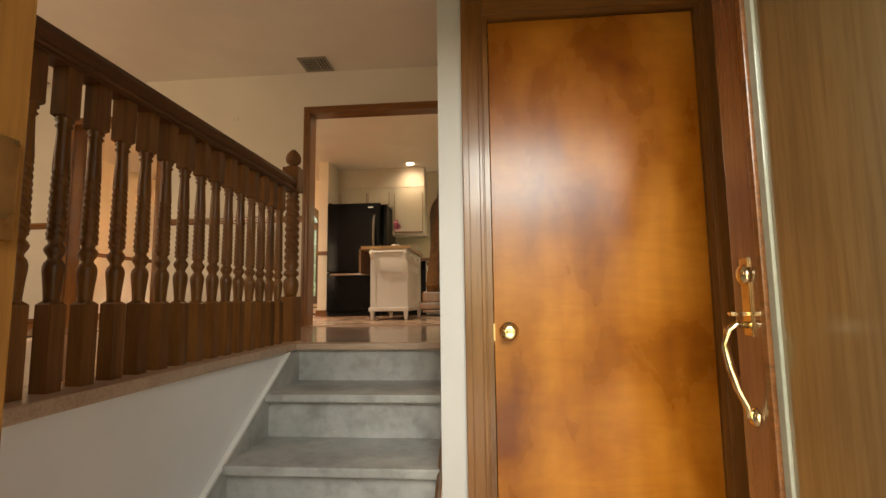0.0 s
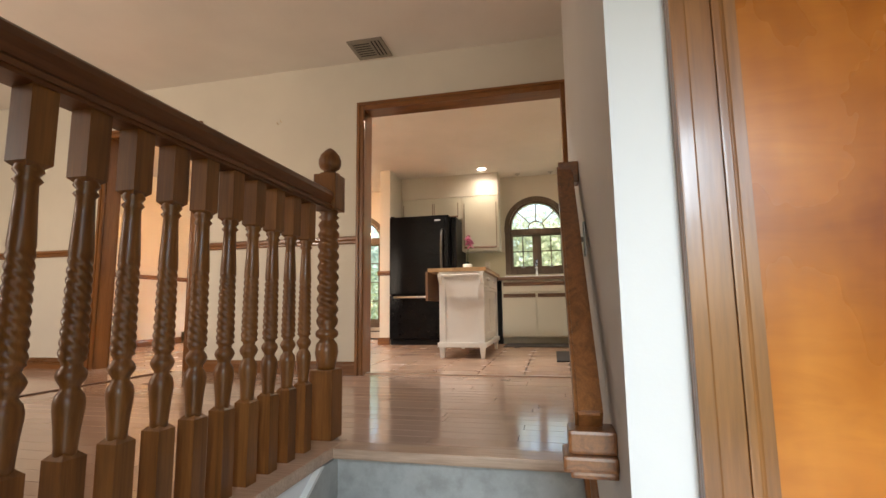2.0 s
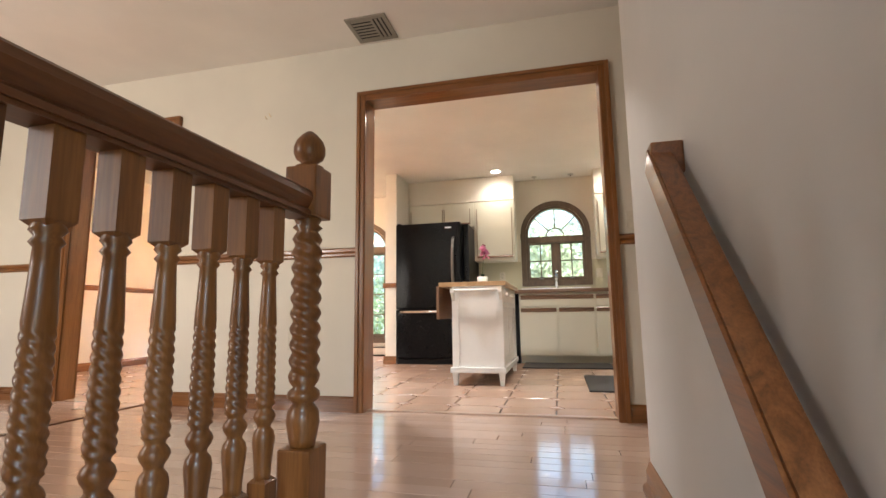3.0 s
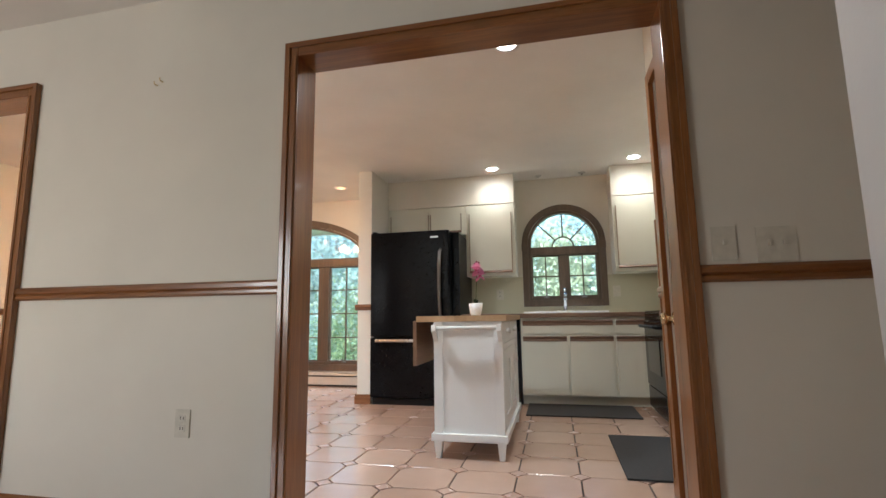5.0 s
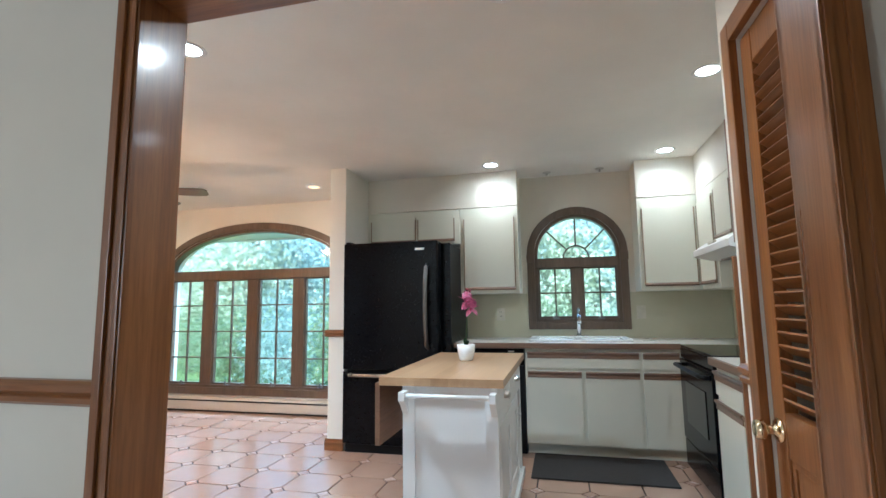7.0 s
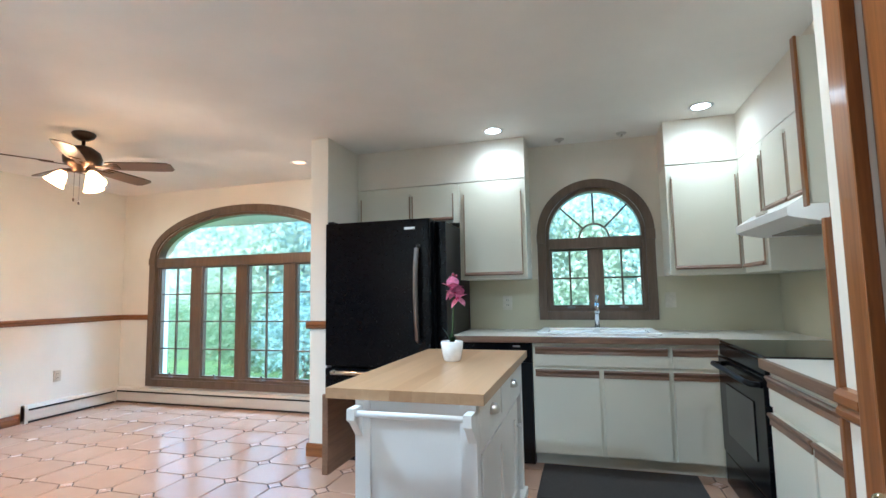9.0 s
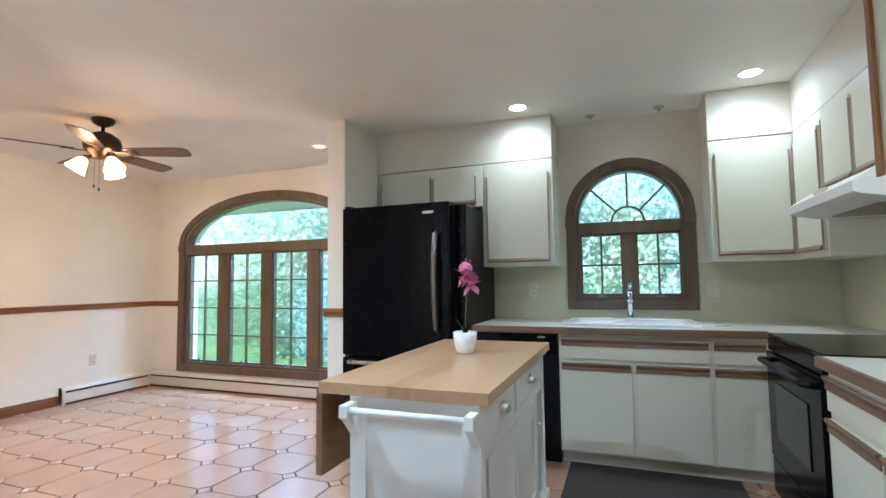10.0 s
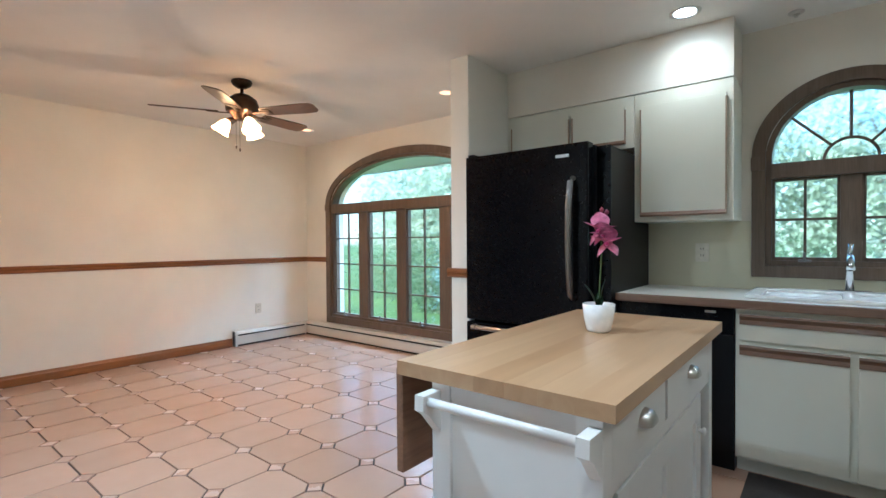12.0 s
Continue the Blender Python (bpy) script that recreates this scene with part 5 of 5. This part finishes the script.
for k in range(5):
    a = radians(25.6 + 72 * k)
    turn = Matrix.Translation((FX, FY, FAN_Z - 0.212)) @ Matrix.Rotation(a, 4, "Z") @ Matrix.Rotation(radians(-12), 4, "X")
    bm = bmesh.new()
    extrude_outline(bm, [(0.17, -0.05), (0.22, -0.062), (0.52, -0.072), (0.60, -0.066), (0.625, -0.04), (0.625, 0.04), (0.60, 0.066), (0.52, 0.072), (0.22, 0.062), (0.17, 0.05)], "z", -0.003, 0.004)
    bmesh.ops.transform(bm, matrix=turn, verts=bm.verts)
    b = part("blade", bm, BLADE, fan)
    bm = boxes((0.09, 0.24, -0.014, 0.014, -0.010, -0.003), (0.19, 0.25, -0.038, 0.038, -0.008, -0.003), bevel=0.002)
    bmesh.ops.transform(bm, matrix=turn, verts=bm.verts)
    part("blade_iron", bm, BRONZE, b)
for k in range(3):
    a = radians(235 + 120 * k)
    dx, dy = math.cos(a), math.sin(a)
    m = Matrix.Translation((FX + dx * 0.105, FY + dy * 0.105, FAN_Z - 0.275)) @ Matrix.Rotation(a, 4, "Z") @ Matrix.Rotation(radians(-32), 4, "Y")
    bm = bmesh.new()
    lathe(bm, [(0.022, 0.0), (0.036, -0.02), (0.048, -0.05), (0.058, -0.085), (0.070, -0.105), (0.067, -0.105), (0.045, -0.05), (0.02, -0.004)], (0, 0, 0), 20, cap=False)
    bmesh.ops.transform(bm, matrix=m, verts=bm.verts)
    part("shade", bm, SHADE_GLOW, fan, "lit frosted glass shade", True)
    bm = bmesh.new()
    sweep(bm, [(FX + dx * 0.04, FY + dy * 0.04, FAN_Z - 0.262), (FX + dx * 0.085, FY + dy * 0.085, FAN_Z - 0.258), (FX + dx * 0.105, FY + dy * 0.105, FAN_Z - 0.275)], 0.011, 8)
    part("arm", bm, BRONZE, fan, smooth=True)
    lamp("fan_bulb", "POINT", (FX + dx * 0.155, FY + dy * 0.155, FAN_Z - 0.362), 7.5, (1.0, 0.52, 0.25), radius=0.03)
for dx, drop in ((-0.02, 0.16), (0.035, 0.19)):
    bm = bmesh.new()
    sweep(bm, [(FX + dx, FY - 0.04, FAN_Z - 0.265), (FX + dx, FY - 0.04, FAN_Z - 0.30 - drop)], 0.0014, 5)
    lathe(bm, [(0.001, 0), (0.006, 0.006), (0.007, 0.022), (0.001, 0.03)], (FX + dx, FY - 0.04, FAN_Z - 0.33 - drop), 8)
    part("pull_chain", bm, BRONZE, fan)

# baseboard heaters
HP = [(0.004, 0.02), (0.052, 0.02), (0.055, 0.028), (0.055, 0.115), (0.050, 0.122), (0.050, 0.135), (0.058, 0.138), (0.045, 0.158), (0.020, 0.168), (0, 0.168), (0, 0.02)]


def heater(start, end, out, label, ends):
    ob = thing("baseboard_heater", start, label, "heater", "baseboard heaters")
    bm = bmesh.new()
    moulded(bm, HP, start, end, out)
    part("cover", bm, HEATER, ob)
    s, e, o = Vector(start), Vector(end), Vector(out)
    al = (e - s).normalized()
    bm = bmesh.new()
    moulded(bm, [(0.050, 0.121), (0.0585, 0.121), (0.0585, 0.136), (0.050, 0.136)], s + al * 0.03, e - al * 0.03, out)
    part("outlet_slot", bm, DARK, ob, "dark strip with the outlet slot's shade painted in")
    bm = bmesh.new()
    moulded(bm, [(0.0, 0.0), (0.045, 0.0), (0.045, 0.021), (0, 0.021)], s + al * 0.02, e - al * 0.02, out)
    part("foot_gap", bm, DARK, ob)
    for q in ends:
        p = s if q == 0 else e - al * 0.03
        bm = bmesh.new()
        moulded(bm, [(0, 0.0), (0.062, 0.0), (0.062, 0.135), (0.048, 0.172), (0, 0.172)], p, p + al * 0.03, out)
        part("end_cap", bm, HEATER, ob)


heater((X_NOOK, 8.13, 0), (X_NOOK, Y_NOOK - 0.06, 0), (1, 0, 0), "off-white baseboard heater on the nook's side wall", (0,))
heater((X_NOOK + 0.001, Y_NOOK, 0), (-2.865, Y_NOOK, 0), (0, -1, 0), "long off-white baseboard heater under the arched window", ())

# ceiling vents
def vent(x0, x1, y0, y1, label):
    ob = thing("ceiling_vent", ((x0 + x1) / 2, (y0 + y1) / 2, CEILING), label, "vent", "ceiling vents")
    z = CEILING
    part("backing", boxes((x0 + 0.01, x1 - 0.01, y0 + 0.01, y1 - 0.01, z - 0.002, z - 0.0005)), DARK, ob)
    part("frame", boxes((x0, x1, y0, y0 + 0.028, z - 0.010, z - 0.0004), (x0, x1, y1 - 0.028, y1, z - 0.010, z - 0.0004), (x0, x0 + 0.028, y0 + 0.028, y1 - 0.028, z - 0.010, z - 0.0004), (x1 - 0.028, x1, y0 + 0.028, y1 - 0.028, z - 0.010, z - 0.0004), bevel=0.002), GRILLE, ob)
    n = 7
    for i in range(n):
        y = y0 + 0.036 + (y1 - y0 - 0.075) * i / (n - 1)
        bm = bmesh.new()
        x_mid = x0 + (x1 - x0) * (0.60 if i % 2 else 0.66)
        box(bm, x0 + 0.03, x_mid, y - 0.008, y + 0.008, z - 0.011, z - 0.008, turn=None)
        part("slat", bm, GRILLE, ob)
    for i in range(3):
        x = x1 - 0.045 - i * 0.028
        part("slat", boxes((x - 0.008, x + 0.008, y0 + 0.03, y1 - 0.03, z - 0.012, z - 0.009)), GRILLE, ob)


vent(-1.915, -1.645, 4.80, 5.065, "square grey metal ceiling vent above the doorway")
vent(-4.85, -4.55, 4.80, 5.02, "grey metal ceiling vent in the living room")


# plates on walls
def plate(name, where, out, w, h, toggles, label, cat, sockets=0):
    ob = thing(name, where, label, cat)
    o = Vector(out)
    side = Vector((abs(o.y), abs(o.x), 0))
    p = Vector(where)
    def slabby(dx, dz, hw, hh, d0, d1, bev=0.0015):
        c0 = p + side * (dx - hw) + o * d0
        c1 = p + side * (dx + hw) + o * d1
        return boxes((min(c0.x, c1.x), max(c0.x, c1.x), min(c0.y, c1.y), max(c0.y, c1.y), p.z + dz - hh, p.z + dz + hh), bevel=bev)
    part("cover_plate", slabby(0, 0, w / 2, h / 2, 0.0, 0.006), PLATE, ob)
    for i in range(toggles):
        dx = (i - (toggles - 1) / 2) * 0.046
        part("toggle", slabby(dx, 0.004, 0.005, 0.010, 0.006, 0.016), PLATE, ob)
    for i in range(sockets):
        dz = (i - (sockets - 1) / 2) * 0.042
        so = part("socket", slabby(0, dz, 0.016, 0.014, 0.006, 0.008), PLATE, ob)
        for dx in (-0.007, 0.007):
            part("slot", slabby(dx, dz + 0.002, 0.0016, 0.006, 0.008, 0.0085, 0), DARK, so)


plate("switch_plate", (-0.245, Y_DOOR, 1.105), (0, -1, 0), 0.078, 0.118, 1, "almond light switch above the chair rail", "light switch")
plate("switch_plate", (-0.085, Y_DOOR, 1.097), (0, -1, 0), 0.122, 0.118, 2, "almond double light switch above the chair rail", "light switch")
plate("wall_outlet", (-2.383, Y_DOOR, 0.435), (0, -1, 0), 0.072, 0.115, 0, "almond wall outlet low on the cream wall", "outlet", 2)
plate("wall_outlet", (X_NOOK, 8.45, 0.405), (1, 0, 0), 0.072, 0.115, 0, "almond wall outlet above the heater", "outlet", 2)
plate("wall_outlet", (-1.43, Y_SINK - 0.006, 1.107), (0, -1, 0), 0.078, 0.118, 0, "almond outlet on the splashback", "outlet", 2)
plate("switch_plate", (-0.155, Y_SINK - 0.006, 1.117), (0, -1, 0), 0.078, 0.118, 1, "almond switch beside the sink window", "light switch")
for x, z in ((-2.64, 1.99), (-2.61, 2.005)):
    bm = bmesh.new()
    sweep(bm, [(x, Y_DOOR, z), (x, Y_DOOR - 0.02, z), (x + 0.002, Y_DOOR - 0.024, z + 0.012)], 0.003, 6)
    tagged(part("picture_hook", bm, BRASS_OLD), "small metal picture hook on the cream wall", "hook", "picture hooks")

# ---- outside ----


def lawn():
    m, nt, b = material("lawn", 0.9)
    v = coords(nt, shift=False)
    a, c = noise_tex(nt, v, 0.6, 5), noise_tex(nt, v, 40, 4)
    col = mix(nt, 0.6, ramp(nt, a, [(0.3, (0.05, 0.10, 0.02)), (0.7, (0.12, 0.19, 0.04))]), ramp(nt, c, [(0.3, (0.5, 0.5, 0.4)), (0.7, (1, 1, 1))]), "MULTIPLY")
    nt.links.new(col, b.inputs["Base Color"])
    bump(nt, b, c, 0.6, 0.03)
    return m


def leafy(name, dark, light):
    m, nt, b = material(name, 0.5)
    geo = nt.nodes.new("ShaderNodeNewGeometry")
    nt.links.new(ramp(nt, geo.outputs["Random Per Island"], [(0.0, dark), (1.0, light)]), b.inputs["Base Color"])
    thin, both = nt.nodes.new("ShaderNodeBsdfTranslucent"), nt.nodes.new("ShaderNodeMixShader")
    thin.inputs["Color"].default_value = (*light, 1)
    both.inputs["Fac"].default_value = 0.45
    nt.links.new(b.outputs[0], both.inputs[1])
    nt.links.new(thin.outputs[0], both.inputs[2])
    nt.links.new(both.outputs[0], nt.nodes["Material Output"].inputs["Surface"])
    return m


structure("ground", boxes((-300, 300, -300, 300, -1.30, -0.98)), lawn(), "mown sunlit lawn round the house", "ground")
# unseen roof, added and sized to block direct sun through the entrance
structure("porch_roof", boxes((-3.0, 1.6, -4.5, 0.92, 2.70, 2.82)), WHITE_GLOSS, "plain white roof, unseen, added to keep sun out of the entrance", "roof")
structure("eave", boxes((-6.4, -2.68, 9.352, 9.95, 2.15, 2.20), (-6.4, -2.68, 9.95, 9.975, 2.13, 2.32), (-2.68, 0.9, 9.032, 9.60, 2.19, 2.24), (-2.68, 0.9, 9.60, 9.625, 2.17, 2.36)), WHITE_GLOSS, "white painted eave above the kitchen windows", "roof")
structure("pavement", boxes((-1.6, 1.2, -2.2, 0.90, -1.0, FOYER - 0.06), bevel=0.01), STAIR_PAINT, "grey concrete entrance step", "step")
# tree and blue-green leaves are paler: window haze and glare put into the colour
LEAVES = [leafy("shrub_leaves", (0.06, 0.115, 0.06), (0.22, 0.29, 0.14)), leafy("tree_leaves", (0.24, 0.30, 0.20), (0.44, 0.48, 0.34)), leafy("hazed_leaves", (0.17, 0.26, 0.24), (0.33, 0.43, 0.40))]
BARK = plain("bark", (0.10, 0.075, 0.055), 0.9, 0.0, 0.4, 12)


def crown(ob, name, centre, radii, clumps, per, size, mat, seed):
    """Many small folded leaves in uneven clumps."""
    r = np.random.default_rng(seed)
    d = r.normal(size=(clumps, 3))
    d /= np.linalg.norm(d, axis=1)[:, None]
    mids = d * (r.uniform(0.35, 1.0, (clumps, 1)) ** 0.6) * np.array(radii)
    spreads = r.uniform(0.16, 0.34, (clumps, 1))
    pts = np.repeat(mids, per, axis=0) + r.normal(size=(clumps * per, 3)) * np.repeat(spreads, per, axis=0) * np.array(radii)
    pts += np.array(centre)
    k = len(pts)
    u = r.normal(size=(k, 3))
    u /= np.linalg.norm(u, axis=1)[:, None]
    w = np.cross(u, r.normal(size=(k, 3)))
    w /= np.linalg.norm(w, axis=1)[:, None]
    s = size * r.uniform(0.6, 1.3, (k, 1))
    a, b, c, e = pts - u * s, pts + w * s * 0.45, pts + u * s, pts - w * s * 0.45
    verts = np.stack([a, b, c, e], 1).reshape(-1, 3)
    me = bpy.data.meshes.new(name)
    me.from_pydata(verts.tolist(), [], np.arange(4 * k).reshape(-1, 4).tolist())
    me.materials.append(mat)
    o = new(name, me)
    o.parent = ob
    o.matrix_parent_inverse = world_of(ob).inverted()
    return o


def trunk(ob, base, top, r0, r1, seed):
    rg = random.Random(seed)
    b, t = Vector(base), Vector(top)
    bm = bmesh.new()
    sweep(bm, [b, b.lerp(t, 0.35) + Vector((rg.uniform(-0.1, 0.1), 0, 0)), b.lerp(t, 0.7) + Vector((rg.uniform(-0.15, 0.15), 0, 0)), t], [r0, r0 * 0.8, r1 * 1.3, r1], 8)
    part("trunk", bm, BARK, ob, smooth=True)
    for k in range(5):
        f = 0.45 + 0.1 * k
        p = b.lerp(t, f)
        a = rg.uniform(0, 6.28)
        q = p + Vector((math.cos(a), math.sin(a), 0.8)) * (t - b).length * 0.28
        bm = bmesh.new()
        sweep(bm, [p, p.lerp(q, 0.5) + Vector((0, 0, 0.1)), q], [r1 * 1.1, r1 * 0.7, r1 * 0.25], 6)
        part("limb", bm, BARK, ob, smooth=True)


def shrub(x, y, w, h, mat, seed, label):
    ob = thing("shrub", (x, y, -0.98), label, "shrub", "garden shrubs")
    crown(ob, "crown", (x, y, -0.98 + h * 0.52), (w, w * 0.7, h * 0.5), 60, 110, 0.05, LEAVES[mat], seed)
    bm = bmesh.new()
    for k in range(5):
        a = 1.3 * k
        sweep(bm, [(x, y, -0.99), (x + 0.3 * w * math.cos(a), y + 0.3 * w * math.sin(a), -0.98 + h * 0.6)], [0.03, 0.012], 6)
    part("stems", bm, BARK, ob)


def tree(x, y, w, h, mat, seed, label, low=0.3):
    ob = thing("tree", (x, y, -0.98), label, "tree", "garden trees")
    trunk(ob, (x, y, -0.99), (x + 0.2, y, -0.98 + h * 0.8), 0.05 * w, 0.02 * w, seed)
    crown(ob, "crown", (x, y, -0.98 + h * (low + 1) / 2), (w, w * 0.8, h * (1 - low) / 2), 70, 80, 0.13, LEAVES[mat], seed)


for i, (x, y, w, h, mt) in enumerate(((-10.2, 16.6, 1.3, 2.2, 0), (-8.0, 16.0, 1.2, 2.3, 2), (-5.9, 15.4, 1.3, 2.6, 0), (-4.4, 15.2, 1.1, 2.9, 2), (-13.4, 18.5, 1.7, 2.3, 0), (-11.2, 19.5, 1.8, 2.6, 2), (-2.4, 16.8, 1.2, 2.2, 0), (0.2, 17.5, 1.1, 1.9, 1), (2.4, 17.0, 1.2, 2.1, 0))):
    shrub(x, y, w, h, mt, 20 + i, "leafy green garden shrub in sun" if mt != 2 else "leafy garden shrub with haze painted into its blue-green leaves")
for i, (x, y, w, h, mt) in enumerate(((-14.5, 22.0, 2.6, 6.2, 1), (-11.0, 24.0, 2.8, 7.0, 2), (-7.4, 22.5, 2.4, 6.0, 2), (-4.2, 24.5, 2.8, 7.5, 1), (-0.6, 26.0, 2.0, 6.0, 1), (2.6, 27.0, 2.4, 6.5, 2), (-12.5, 19.5, 1.5, 4.0, 1), (4.5, 23.0, 2.8, 7.0, 1), (-18.5, 25.0, 3.2, 7.5, 1), (-15, 31, 4, 9, 2), (-6, 32, 4, 9.5, 1), (1, 32, 4, 9, 2))):
    tree(x, y, w, h, mt, 50 + i, ("broad sunlit leafy tree", "broad sunlit leafy tree", "tall leafy tree with haze painted into its blue-green leaves")[mt], 0.15)

# ---- floor pieces, last ----
P, CUT, GAP = 0.3355, 0.052, 0.004
half = P / 2 - GAP
o8 = [(-half + CUT, -half), (half - CUT, -half), (half, -half + CUT), (half, half - CUT), (half - CUT, half), (-half + CUT, half), (-half, half - CUT), (-half, -half + CUT)]


def chip(name, pts, mat, top=0.0):
    inner = [(x * 0.985, y * 0.985) for x, y in pts]
    n = len(pts)
    verts = [(x, y, top - 0.010) for x, y in pts] + [(x, y, top - 0.002) for x, y in pts] + [(x, y, top) for x, y in inner]
    faces = [list(range(2 * n, 3 * n))]
    for r in (0, 1):
        faces += [[r * n + i, r * n + (i + 1) % n, (r + 1) * n + (i + 1) % n, (r + 1) * n + i] for i in range(n)]
    me = bpy.data.meshes.new(name)
    me.from_pydata(verts, [], faces)
    me.materials.append(mat)
    return me


tile_mesh = chip("tile", o8, TILE)
dq = CUT - 0.006
dot_mesh = chip("inset_tile", [(-dq, 0), (0, -dq), (dq, 0), (0, dq)], DOT)
OX, OY = -3.075, 6.785
rng = random.Random(11)
for i in range(-10, 12):
    for j in range(-6, 9):
        x, y = OX + (i + 0.5) * P, OY + (j + 0.5) * P
        if X_NOOK - 0.1 < x < X_KITCHEN and 5.16 < y < Y_NOOK and not (x > -2.68 and y > 8.75):
            t = new("tile", tile_mesh)
            t.parent = floor_kitchen
            t.matrix_basis = Matrix.Translation((x, y, rng.uniform(-0.0008, 0.0008)))
        x, y = OX + i * P, OY + j * P
        if X_NOOK < x < X_KITCHEN and 5.20 < y < Y_NOOK and not (x > -2.68 and y > 8.75):
            t = new("inset_tile", dot_mesh)
            t.parent = floor_kitchen
            t.matrix_basis = Matrix.Translation((x, y, 0))

BW = 0.083
far_v, far_f = [], []
rng = random.Random(5)
row = 0
y = 1.12
while y < 5.13:
    lo_x, hi_x = (-6.9, -1.42) if y + BW < 3.42 else (-6.9, 2.2)
    x = lo_x - rng.uniform(0, 0.9)
    while x < hi_x:
        ln = rng.uniform(0.6, 1.5)
        a, b = max(x, lo_x), min(x + ln, hi_x)
        if b - a > 0.02:
            x0, x1, y0, y1, z = a + 0.0006, b - 0.0006, y + 0.0006, min(y + BW, 5.14) - 0.0006, rng.uniform(-0.0006, 0.0004)
            vs = [(x0, y0, -0.012), (x1, y0, -0.012), (x1, y1, -0.012), (x0, y1, -0.012), (x0 + 0.001, y0 + 0.001, z), (x1 - 0.001, y0 + 0.001, z), (x1 - 0.001, y1 - 0.001, z), (x0 + 0.001, y1 - 0.001, z)]
            fs = [(4, 5, 6, 7), (0, 1, 5, 4), (1, 2, 6, 5), (2, 3, 7, 6), (3, 0, 4, 7)]
            if y > 3.3 and b > -2.6 and a < 0.6:
                me = bpy.data.meshes.new("board")
                me.from_pydata(vs, [], fs)
                me.materials.append(PLANK)
                o = new("board", me)
                o.parent = floor_upper
            else:
                k = len(far_v)
                far_v += vs
                far_f += [tuple(q + k for q in f) for f in fs]
        x += ln
    y += BW
me = bpy.data.meshes.new("far_boards")
me.from_pydata(far_v, [], far_f)
me.materials.append(PLANK)
o = tagged(new("far_boards", me), kind="stuff")
o.parent = floor_upper
